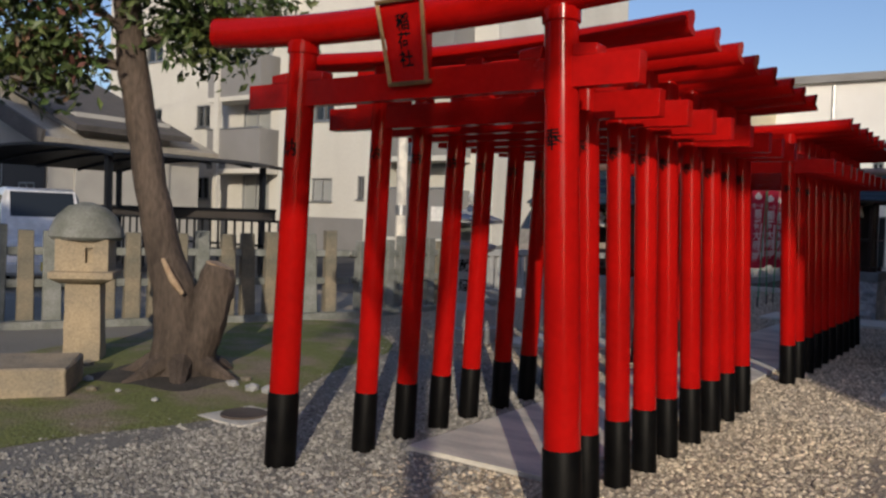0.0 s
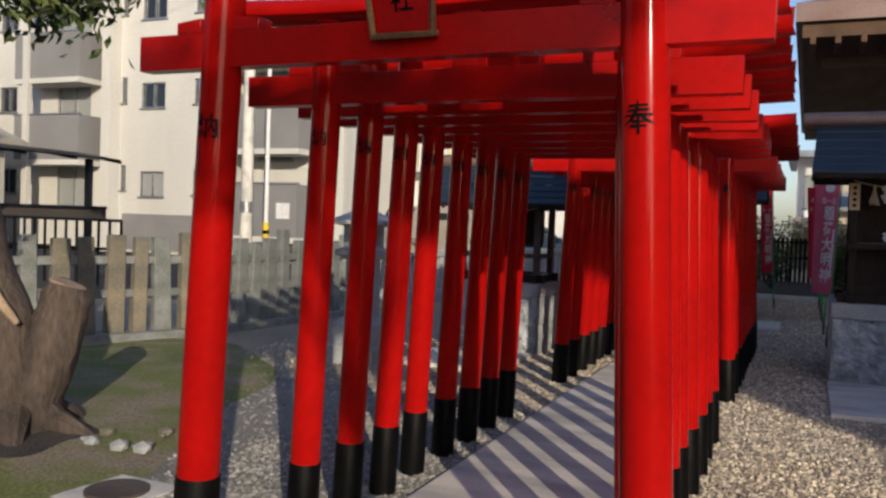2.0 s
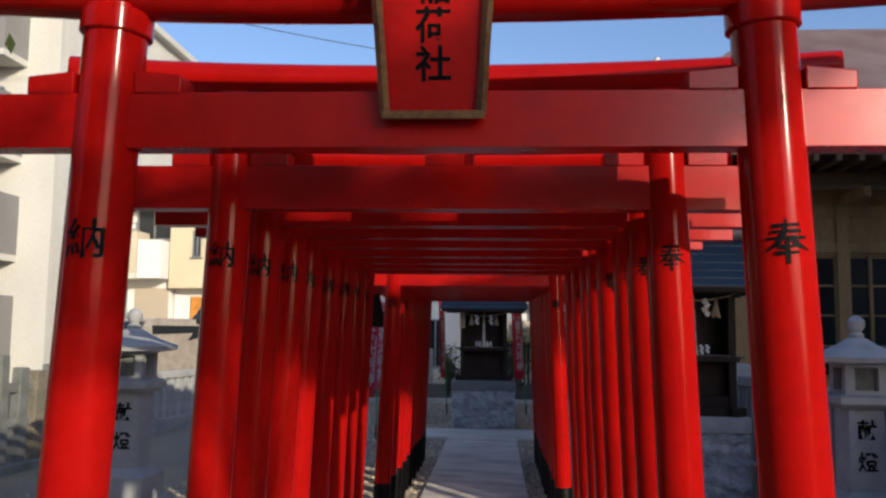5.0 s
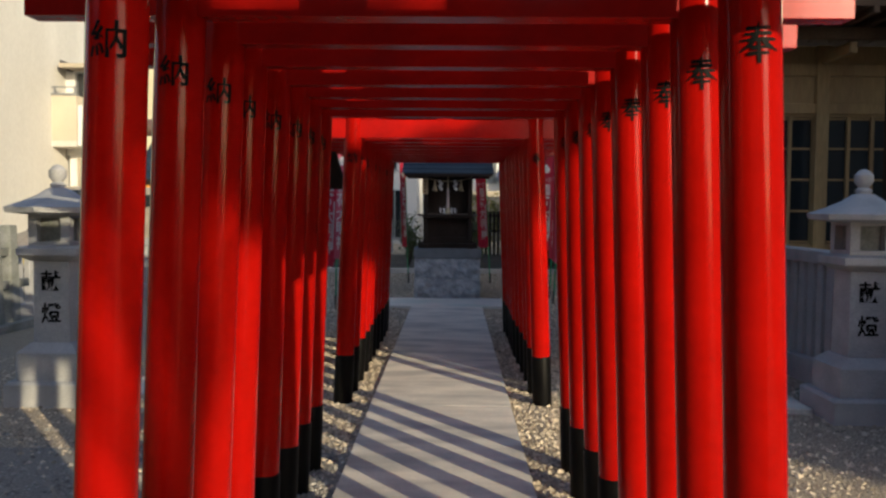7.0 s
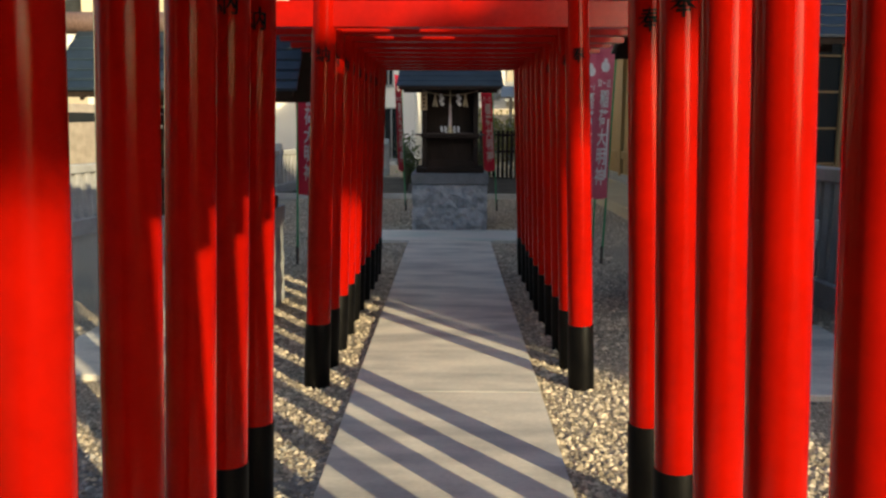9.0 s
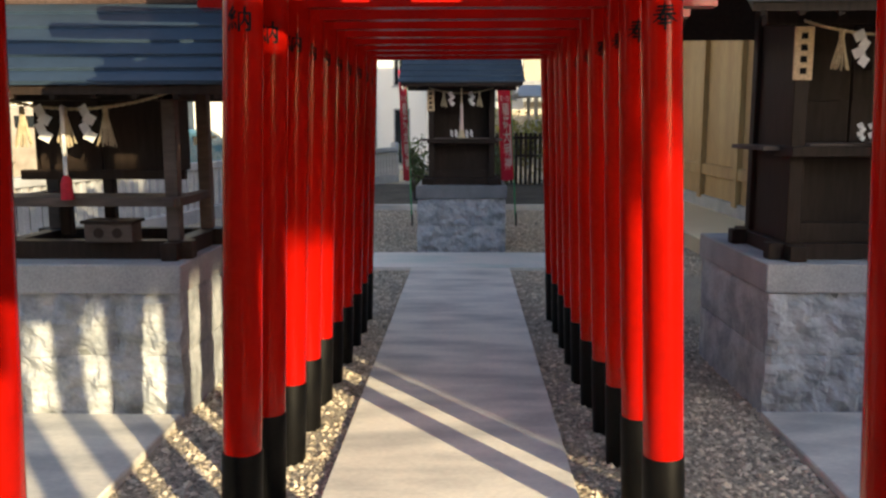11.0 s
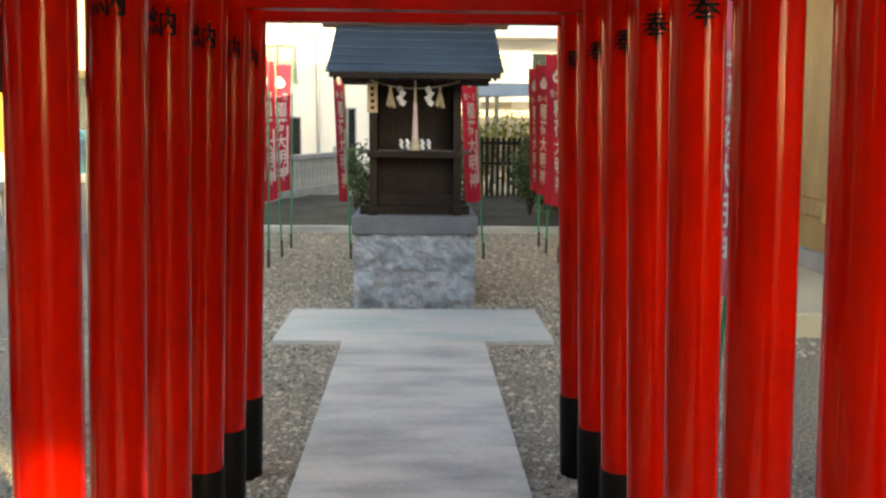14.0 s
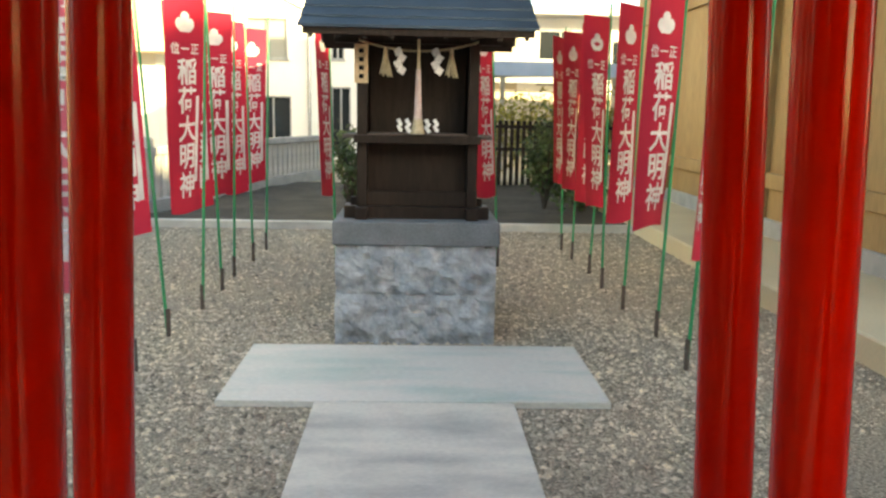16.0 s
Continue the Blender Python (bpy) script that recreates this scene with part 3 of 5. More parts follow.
def tassel(x, y, z, h=0.17):
    bm = bmesh.new()
    tube(bm, [(x, y, z), (x, y, z - 0.03), (x, y, z - 0.055)], [0.012, 0.016, 0.012], 8)
    rng = random.Random(int(x * 1000))
    for i in range(16):
        a = i * 0.39
        tube(bm, [(x + 0.008 * math.cos(a), y + 0.008 * math.sin(a), z - 0.045), (x + rng.uniform(0.03, 0.055) * math.cos(a), y + 0.03 * math.sin(a), z - h * rng.uniform(0.9, 1.05))], [0.005, 0.004], 4)
    bmesh.ops.recalc_face_normals(bm, faces=bm.faces)
    return bm


def twisted(p0, p1, r, strands=3, turns=8, steps=60, sag=0.0):
    bm = bmesh.new()
    p0, p1 = Vector(p0), Vector(p1)
    d = (p1 - p0).normalized()
    s = d.cross(Vector((0, 1, 0))).normalized()
    u = s.cross(d)
    for k in range(strands):
        pts = []
        for i in range(steps + 1):
            q = i / steps
            a = 2 * math.pi * (turns * q + k / strands)
            pts.append(p0 + (p1 - p0) * q + (s * math.cos(a) + u * math.sin(a)) * r * 0.55 - Vector((0, 0, sag * 4 * q * (1 - q))))
        tube(bm, pts, [r * 0.6] * (steps + 1), 6)
    bmesh.ops.recalc_face_normals(bm, faces=bm.faces)
    return bm


def tag_board(t, x, y, z0, z1, w=0.05):
    b = part("name_tag", boxed(x - w, x + w, y - 0.014, y, z0, z1, 0.003), PALE_WOOD, t, "pale wooden name tag")
    n = 4
    h = (z1 - z0) / (n + 0.6)
    for i in range(n):
        z = z1 - h * (i + 0.8)
        part("mark", boxed(x - w * 0.34, x + w * 0.34, y - 0.0165, y - 0.0135, z - h * 0.27, z + h * 0.27), INK, b, "black ink mark")


def closed_shrine(cx, y0, z0, hw, z_eave, z_ridge, roof_hw, label, size=1.0):
    """Shrine with a closed lower cupboard, a shelf, recessed doors above and a straw rope across the front."""
    t = thing("hokora_shrine", pose(cx, y0, z0) @ Matrix.Scale(size, 4), label, "shrine", "small wooden shrines")
    e = z_eave - z0
    part("sill", boxed(-hw - 0.13, hw + 0.13, 0.09, 0.17, 0.0, 0.09, 0.004), DARK_WOOD, t)
    part("sill", boxed(-hw - 0.13, hw + 0.13, 0.72, 0.80, 0.0, 0.09, 0.004), DARK_WOOD, t)
    for s in (-1, 1):
        part("sill_cross", boxed(s * hw - 0.045, s * hw + 0.045, 0.0, 0.95, 0.0, 0.085, 0.004), DARK_WOOD, t)
        part("post", boxed(s * hw - 0.038, s * hw + 0.038, 0.10, 0.176, 0.09, e - 0.02, 0.004), DARK_WOOD, t)
        part("rear_post", boxed(s * hw - 0.038, s * hw + 0.038, 0.70, 0.776, 0.09, e + 0.12, 0.004), DARK_WOOD, t)
        part("side_wall", boxed(s * hw - 0.012, s * hw + 0.012, 0.176, 0.70, 0.09, e + 0.05), DARK_WOOD, t)
        part("side_shelf", boxed(s * (hw + 0.09) - 0.06, s * (hw + 0.09) + 0.06, 0.2, 0.75, 0.585, 0.61, 0.002), GREY_WOOD, t)
    part("shelf", boxed(-hw - 0.055, hw + 0.055, 0.03, 0.30, 0.555, 0.612, 0.004), DARK_WOOD, t, "weathered dark shelf board")
    part("shelf_top", boxed(-hw + 0.04, hw - 0.04, 0.05, 0.44, 0.613, 0.625, 0.002), GREY_WOOD, t)
    part("lower_panel", boxed(-hw + 0.038, hw - 0.038, 0.26, 0.285, 0.09, 0.555), DARK_WOOD, t)
    part("kick_board", boxed(-hw + 0.038, hw - 0.038, 0.13, 0.155, 0.09, 0.2, 0.003), DARK_WOOD, t)
    for s in (-1, 1):
        d = part("door", boxed(min(s * 0.004, s * (hw - 0.04)), max(s * 0.004, s * (hw - 0.04)), 0.44, 0.465, 0.625, e - 0.02, 0.003), DARK_WOOD, t)
        part("door_rail", boxed(min(s * 0.01, s * (hw - 0.05)), max(s * 0.01, s * (hw - 0.05)), 0.43, 0.44, 0.86, 0.89), DARK_WOOD, d)
    part("back_wall", boxed(-hw, hw, 0.74, 0.76, 0.09, e + 0.1), DARK_WOOD, t)
    part("lintel", boxed(-hw - 0.2, hw + 0.2, 0.095, 0.18, e - 0.075, e + 0.0, 0.004), DARK_WOOD, t)
    sheet_roof(t, roof_hw, -0.27, e, 0.45, z_ridge - z0)
    part("straw_rope", twisted((-hw - 0.02, 0.06, e - 0.06), (hw + 0.02, 0.06, e - 0.06), 0.009, 2, 14, 60, 0.07), STRAW, t, "twisted straw rope")
    for s in (-1, 1):
        part("tassel", tassel(s * hw * 0.58, 0.055, e - 0.105, 0.2), STRAW, t, "straw tassel")
        part("paper_streamer", shide(s * hw * 0.33, 0.05, e - 0.115), PAPER, t, "white zig-zag paper streamer")
    part("bell_rope", twisted((0, 0.02, e - 0.05), (0, 0.02, 0.66), 0.011, 3, 9, 60), STRAW, t, "white and tan twisted bell rope")
    part("rope_sleeve", tubed([(0, 0.02, 0.70), (0, 0.02, 0.78), (0, 0.02, 0.95), (0, 0.02, 1.08)], [0.034, 0.027, 0.021, 0.017], 12), ROPE_CLOTH, t, "faded pinkish cloth sleeve round the rope")
    part("rope_end", tubed([(0, 0.02, 0.625), (0, 0.02, 0.66), (0, 0.02, 0.74)], [0.055, 0.045, 0.03], 10), STRAW, t)
    for s in (-1, 1):
        part("paper_streamer", shide(s * 0.07, 0.0, 0.73, 0.55), PAPER, t, "white zig-zag paper streamer")
        part("paper_streamer", shide(s * 0.13, 0.0, 0.73, 0.5), PAPER, t, "white zig-zag paper streamer")
    tag_board(t, -hw - 0.005, 0.098, e - 0.36, e - 0.085)
    return t


def open_shrine(cx, y0, z0, hw, z_eave, z_ridge, roof_hw, label):
    """Shrine whose cabin stands on an open table of posts and rails."""
    t = thing("hokora_shrine", pose(cx, y0, z0), label, "shrine", "small wooden shrines")
    e = z_eave - z0
    for y in (0.05, 0.62):
        part("sill", boxed(-hw - 0.1, hw + 0.1, y, y + 0.09, 0, 0.1, 0.004), DARK_WOOD, t)
    for s in (-1, 1):
        part("sill_cross", boxed(s * hw - 0.045, s * hw + 0.045, -0.03, 0.8, 0, 0.095, 0.004), DARK_WOOD, t)
        for y in (0.06, 0.63):
            part("post", boxed(s * hw - 0.036, s * hw + 0.036, y, y + 0.072, 0.1, e - 0.02, 0.004), GREY_WOOD, t)
        part("side_wall", boxed(s * (hw - 0.1) - 0.012, s * (hw - 0.1) + 0.012, 0.3, 0.66, 0.46, e + 0.05), DARK_WOOD, t)
        part("side_rail", boxed(s * hw - 0.03, s * hw + 0.03, 0.0, 0.7, 0.29, 0.335, 0.003), GREY_WOOD, t)
    part("shelf", boxed(-hw - 0.06, hw + 0.06, 0.02, 0.34, 0.29, 0.34, 0.004), GREY_WOOD, t, "weathered brown shelf board")
    part("inner_rail", boxed(-hw, hw, 0.28, 0.33, 0.42, 0.475, 0.003), DARK_WOOD, t)
    for i, s in enumerate((-0.24, 0.02)):
        part("leg", boxed(s - 0.03, s + 0.03, 0.3, 0.36, 0.1, 0.44, 0.003), DARK_WOOD, t)
    for s in (-1, 1):
        part("door", boxed(min(s * 0.004, s * (hw - 0.1)), max(s * 0.004, s * (hw - 0.1)), 0.3, 0.325, 0.475, e - 0.02, 0.003), DARK_WOOD, t)
    part("back_wall", boxed(-hw + 0.1, hw - 0.1, 0.64, 0.66, 0.46, e + 0.1), DARK_WOOD, t)
    part("lintel", boxed(-hw - 0.14, hw + 0.14, 0.06, 0.13, e - 0.07, e, 0.004), DARK_WOOD, t)
    sheet_roof(t, roof_hw, -0.27, e, 0.4, z_ridge - z0)
    part("straw_rope", twisted((-hw - 0.02, 0.03, e - 0.04), (hw + 0.02, 0.03, e - 0.03), 0.009, 2, 14, 60, 0.08), STRAW, t, "twisted straw rope")
    for x in (-0.3, -0.07, 0.15):
        part("tassel", tassel(x, 0.025, e - 0.1, 0.21), STRAW, t, "straw tassel")
    for x in (-0.19, 0.05):
        part("paper_streamer", shide(x, 0.02, e - 0.1, 1.05), PAPER, t, "white zig-zag paper streamer")
    part("bell_rope", twisted((-0.07, -0.005, e - 0.1), (-0.07, -0.005, 0.45), 0.011, 3, 9, 50), PAPER, t, "thin white and red bell rope")
    part("rope_tassel", tubed([(-0.07, -0.005, 0.46), (-0.07, -0.005, 0.42), (-0.07, -0.005, 0.33)], [0.014, 0.03, 0.035], 10), CRIMSON, t, "crimson rope tassel")
    tag_board(t, -hw - 0.01, 0.055, e - 0.42, e - 0.12)
    return t


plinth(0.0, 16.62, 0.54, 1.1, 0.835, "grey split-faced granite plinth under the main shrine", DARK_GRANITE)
plinth(-2.0, 10.68, 0.55, 1.1, 0.84, "grey split-faced granite plinth under the open shrine")
plinth(2.22, 10.80, 0.55, 1.25, 0.835, "grey split-faced granite plinth under the closed shrine")
closed_shrine(0.0, 16.70, 0.835, 0.405, 2.175, 2.69, 0.815, "dark wooden shrine with blue-grey metal roof on its plinth", 0.925)
open_shrine(-2.0, 10.80, 0.84, 0.47, 1.765, 2.27, 0.92, "open dark wooden shrine with blue-grey metal roof")
closed_shrine(2.24, 10.82, 0.835, 0.41, 2.15, 2.72, 0.83, "dark wooden shrine with weathered shelf and metal roof")
for i, (x, y0, y1) in enumerate(((-2.03, 9.35, 10.63), (2.22, 9.05, 10.74))):
    st = tagged(new("stepping_slab", mesh_of(boxed(x - 0.58, x + 0.58, y0, y1, -0.04, 0.04, 0.008))), "pale concrete slab lying before a shrine plinth", "slab", "slabs before the shrines")
    st.data.materials.append(CONCRETE)
obx = thing("offering_box", pose(-1.86, 10.86, 0.94), "small dark wooden offering box on the shrine sill", "offering box")
part("body", boxed(-0.13, 0.13, -0.07, 0.07, 0, 0.1, 0.004), GREY_WOOD, obx)
part("rim", boxed(-0.145, 0.145, -0.085, 0.085, 0.1, 0.118, 0.003), DARK_WOOD, obx)
for x in (-0.05, 0.05):
    part("crest", tubed([(x, -0.074, 0.05), (x, -0.07, 0.05)], [0.028, 0.028], 12), DARK_WOOD, obx)


# ---- stone lanterns ----
def prism(profile, seg=4, turn=math.pi / 4):
    k = math.sqrt(2) if seg == 4 else 1
    bm = lathe(bmesh.new(), [(r * k, z) for r, z in profile], seg, turn=turn)
    bmesh.ops.recalc_face_normals(bm, faces=bm.faces)
    return bm


def lantern(m):
    t = thing("stone_lantern", m, "pale granite stone lantern with carved black characters", "stone lantern", "granite lanterns")
    part("base", prism([(0.30, -0.02), (0.30, 0.17), (0.28, 0.19)]), STONE, t)
    part("pedestal", prism([(0.235, 0.19), (0.235, 0.40), (0.16, 0.47)]), STONE, t)
    sh = part("shaft", prism([(0.14, 0.47), (0.135, 1.10)]), STONE, t)
    for i, ch in enumerate("献燈"):
        g = glyphs(ch, 0.16)
        bmesh.ops.translate(g, verts=g.verts, vec=(0, -0.1415, 0.95 - 0.25 * i))
        part("inscription", g, INK, sh, "black carved character", False)
    part("platform", prism([(0.15, 1.10), (0.225, 1.15), (0.225, 1.20), (0.17, 1.22)]), STONE, t)
    for a in range(4):
        x, y = 0.125 * (1 if a % 2 else -1), 0.125 * (1 if a // 2 else -1)
        part("fire_box_pillar", boxed(x - 0.035, x + 0.035, y - 0.035, y + 0.035, 1.252, 1.428), STONE, t, smooth=False)
    part("fire_box_floor", boxed(-0.16, 0.16, -0.16, 0.16, 1.215, 1.25), STONE, t, smooth=False)
    part("fire_box_head", boxed(-0.16, 0.16, -0.16, 0.16, 1.43, 1.47), STONE, t, smooth=False)
    part("core", prism([(0.10, 1.25), (0.10, 1.43)]), GREY_STONE, t)
    cap = lathe(bmesh.new(), [(0.17, 1.45), (0.375, 1.475), (0.385, 1.515), (0.26, 1.56), (0.15, 1.61), (0.075, 1.66), (0.03, 1.67)], 6, turn=0.52)
    bmesh.ops.recalc_face_normals(cap, faces=cap.faces)
    part("cap", cap, STONE, t)
    part("finial", tubed([(0, 0, z) for z in (1.66, 1.69, 1.71, 1.75, 1.80, 1.835, 1.845)], [0.05, 0.06, 0.035, 0.065, 0.065, 0.035, 0.008], 14), STONE, t)
    return t


lan = lantern(pose(-3.0, 9.32, 0.0))
copy_thing(lan, pose(3.11, 9.03, -0.01))
old = thing("old_stone_lantern", pose(-4.77, 5.24, 0, 0, 0, 48), "weathered tan stone lantern with a domed cap", "stone lantern")
part("shaft", roughen(prism([(0.165, -0.05), (0.155, 0.78)]), 5, 0.012, 8), TAN_STONE, old)
part("platform", prism([(0.2, 0.78), (0.285, 0.83), (0.285, 0.89), (0.25, 0.9)]), TAN_STONE, old)
fb = wall_mesh(-0.235, 0.235, 0.9, 1.2, [(0.03, 0.1, 0.98, 1.12)], 0.06)
bmesh.ops.translate(fb, verts=fb.verts, vec=(0, -0.235, 0))
box(fb, -0.235, 0.235, -0.175, 0.235, 0.9, 1.2)
part("fire_box", fb, TAN_STONE, old, smooth=False)
part("cap", roughen(lathe(bmesh.new(), [(0.3, 1.19), (0.345, 1.22), (0.33, 1.31), (0.27, 1.42), (0.17, 1.51), (0.05, 1.55)], 16), 1, 0.012, 9), GREY_STONE, old, "dark lichen-grey domed cap")

# ---- old stone post fence ----
fence = thing("stone_fence", pose(0, 0, 0), "weathered tan and grey stone post fence", "fence")
rng = random.Random(3)


def fence_run(p0, p1, step, h, every=0):
    p0, p1 = Vector((*p0, 0)), Vector((*p1, 0))
    d = (p1 - p0).normalized()
    yaw = math.degrees(math.atan2(d.y, d.x))
    L = (p1 - p0).length
    n = int(L / step)
    for i in range(n):
        c = p0 + d * (step * (i + 0.5) + rng.uniform(-0.02, 0.02))
        tall = every and i % every == every - 1
        hh = h + rng.uniform(-0.06, 0.05) + (0.13 if tall else 0)
        w = rng.uniform(0.085, 0.115)
        bm = bmesh.new()
        box(bm, -w, w, -0.07, 0.07, 0.0, hh, 0.012, taper=rng.uniform(0.86, 0.97))
        if tall:
            for v in bm.verts:
                if v.co.z > hh - 0.03:
                    v.co.z += 0.05 * (1 - abs(v.co.x) / w)
        for v in bm.verts:
            v.co += Vector((noise.noise(v.co * 4 + Vector((i, 0, 0))), noise.noise(v.co * 4 + Vector((0, i, 3))), 0)) * 0.015
        p = part("post", bm, OLD_STONE if rng.random() < 0.55 else GREY_STONE, fence)
        p.matrix_local = pose(c.x, c.y, 0.06, rng.uniform(-1.2, 1.2), rng.uniform(-1.5, 1.5), yaw)
    for z in (0.55, 0.95):
        r = part("rail", boxed(0, L, -0.035, 0.035, z - 0.05, z + 0.05, 0.008), GREY_STONE, fence)
        r.matrix_local = pose(p0.x, p0.y, 0, 0, 0, yaw)
    k = part("kerb", roughen(boxed(-0.1, L + 0.1, -0.19, 0.17, -0.05, 0.09), 7, 0.02, 3), GREY_STONE, fence, "low grey stone footing")
    k.matrix_local = pose(p0.x, p0.y, 0, 0, 0, yaw)


fence_run((-8.95, 2.5), (-5.62, 10.0), 0.31, 1.2, 9)
fence_run((-5.60, 10.05), (-5.3, 13.3), 0.31, 1.12, 5)

# ---- low modern stone picket fences ----
def picket_fence(name, pts, h, step, label):
    t = thing(name, pose(0, 0, 0), label, "fence", "granite picket fences")
    for (x0, y0), (x1, y1) in zip(pts, pts[1:]):
        L = math.hypot(x1 - x0, y1 - y0)
        yaw = math.degrees(math.atan2(y1 - y0, x1 - x0))
        base = pose(x0, y0, 0, 0, 0, yaw)
        for nm, z0, z1, d in (("footing", -0.05, 0.22, 0.11), ("top_rail", h - 0.12, h, 0.075)):
            part(nm, boxed(0, L, -d, d, z0, z1, 0.012), STONE, t).matrix_local = base
        bar = None
        for i in range(int(L / step)):
            m = base @ pose(step * (i + 0.5), 0, 0)
            if bar is None:
                bar = part("picket", boxed(-0.055, 0.055, -0.045, 0.045, 0.2, h - 0.11, 0.01), STONE, t)
            else:
                nb = new("picket", bar.data)
                nb.parent = t
                bar = nb
            bar.matrix_local = m
        for k in (0, L):
            part("end_post", boxed(-0.1, 0.1, -0.1, 0.1, -0.05, h + 0.14, 0.03, taper=0.92), STONE, t).matrix_local = base @ pose(k, 0, 0)
    return t


picket_fence("picket_fence", [(3.22, 12.6), (3.36, 9.6), (3.5, 6.6)], 1.18, 0.17, "grey granite picket fence beside the hall")
picket_fence("picket_fence", [(-5.7, 13.4), (-3.85, 23.2), (-3.3, 26.0), (-2.0, 30.4)], 0.97, 0.22, "pale granite picket fence along the yard's edge")


# ---- banners on green poles ----
def banner(m, side, cloth, seed, facing=0.85, lean=0.08):
    """Narrow banner laced to a pole, hanging to one side, with crest and white characters."""
    rng = random.Random(seed)
    t = thing("banner", m, "crimson prayer banner with white characters on a green pole" if cloth is CLOTH else "faded pink prayer banner with white characters on a green pole", "banner", "prayer banners")
    part("pole", tubed([(0, 0, -0.05), (lean * 0.5, 0, 1.2), (lean, 0, 2.5)], [0.0125, 0.011, 0.009], 8), GREEN, t)
    part("ground_sleeve", tubed([(0, 0, -0.05), (0, 0, 0.2)], [0.017, 0.017], 8), GREY_WOOD, t)
    w, z0, z1 = 0.37, rng.uniform(0.72, 0.8), 2.38
    ph, amp = rng.uniform(0, 6), rng.uniform(0.02, 0.05)
    turn = facing + rng.uniform(-0.25, 0.25)

    def bend(u, z):
        k = (z1 - z) / (z1 - z0)
        sweep = amp * math.sin(u * 9 + ph + z * 2.2) * (0.25 + k) + 0.05 * k * math.sin(ph + z * 1.3)
        narrow = 1 - 0.22 * k * abs(math.sin(ph))
        x = side * u * narrow
        return Vector((lean * z / 2.5 + x * math.cos(turn) , x * math.sin(turn) + sweep, z + 0.02 * math.sin(ph + u * 8) * k))

    bm = bmesh.new()
    nu, nz = 8, 26
    g = [[bm.verts.new(bend(0.02 + w * i / nu, z0 + (z1 - z0) * j / nz)) for i in range(nu + 1)] for j in range(nz + 1)]
    for a, b in zip(g, g[1:]):
        for i in range(nu):
            bm.faces.new((a[i], a[i + 1], b[i + 1], b[i]))
    bmesh.ops.recalc_face_normals(bm, faces=bm.faces)
    bmesh.ops.solidify(bm, geom=bm.faces[:], thickness=0.0015)
    c = part("cloth", bm, cloth, t)

    def printed(bm, name):
        bmesh.ops.subdivide_edges(bm, edges=[e for e in bm.edges if e.calc_length() > 0.07], cuts=1)
        back = bm.copy()
        for b, off in ((bm, -1), (back, 1)):
            for v in b.verts:
                u = w / 2 + 0.02 + (v.co.x if side > 0 else -v.co.x)
                p = bend(u, v.co.z)
                q = bend(u + 0.005, v.co.z)
                n = Vector((-(q.y - p.y), q.x - p.x, 0)).normalized()
                v.co = p + n * (0.004 * off * side)
        part(name, bm, WHITE_INK, c, "white printed characters", False)
        part(name, back, WHITE_INK, c, "white printed characters", False)

    g = glyphs("正一位", 0.085)
    for v in g.verts:
        z = v.co.z
        k = round(-z / (0.085 * 1.02))
        v.co.x, v.co.z = v.co.x + (1 - k) * 0.095, z + k * 0.085 * 1.02 + z1 - 0.40
    printed(g, "small_print")
    g = glyphs("稲荷大明神", 0.20)
    for v in g.verts:
        v.co.z += z1 - 0.56
        v.co.x += 0.02
    printed(g, "large_print")
    g = bmesh.new()
    rim = []
    for k in range(31):
        a = math.radians(-20 + 220 * k / 30)
        r = 0.088 * (0.62 + 0.38 * abs(math.cos(2.05 * (a - math.pi / 2))) ** 0.6)
        rim.append(g.verts.new((r * math.cos(a), 0, z1 - 0.23 + r * math.sin(a))))
    foot = [g.verts.new((x, 0, z1 - 0.285)) for x in (-0.045, 0.045)]
    g.faces.new(rim + foot)
    printed(g, "crest")
    g = bmesh.new()
    box(g, 0.115, 0.15, -0.0001, 0.0001, z0 + 0.22, z0 + 0.85)
    printed(g, "side_bar")
    return t


for i, y in enumerate((13.75, 14.5, 15.27, 16.08, 16.83, 17.68, 18.46, 19.17, 19.96, 20.58)):
    banner(pose(1.70 + 0.02 * math.sin(i * 2), y, 0), -1, CLOTH_PINK if i in (0, 1) else CLOTH, 11 + i, lean=(0.1, 0.07, 0.05, 0.1, 0.07, 0.05, -0.04, 0.08, 0.02, -0.05)[i])
for i, y in enumerate((13.6, 14.4, 15.2, 15.95, 16.72, 17.52, 18.2, 18.82, 19.61, 20.31)):
    banner(pose(-1.67 - 0.02 * math.sin(i * 2), y, 0), 1 if i < 2 else -1, CLOTH_PINK if i == 1 else CLOTH, 41 + i, lean=(0.05, 0.08, 0.04, -0.1, -0.16, 0.09, -0.08, 0.05, -0.04, 0.06)[i])
banner(pose(-0.79, 19.4, 0, 0, 0, 0), -1, CLOTH, 71, 1.1, lean=-0.08)
banner(pose(0.84, 19.5, 0, 0, 0, 0), -1, CLOTH, 73, 1.0, lean=-0.12)

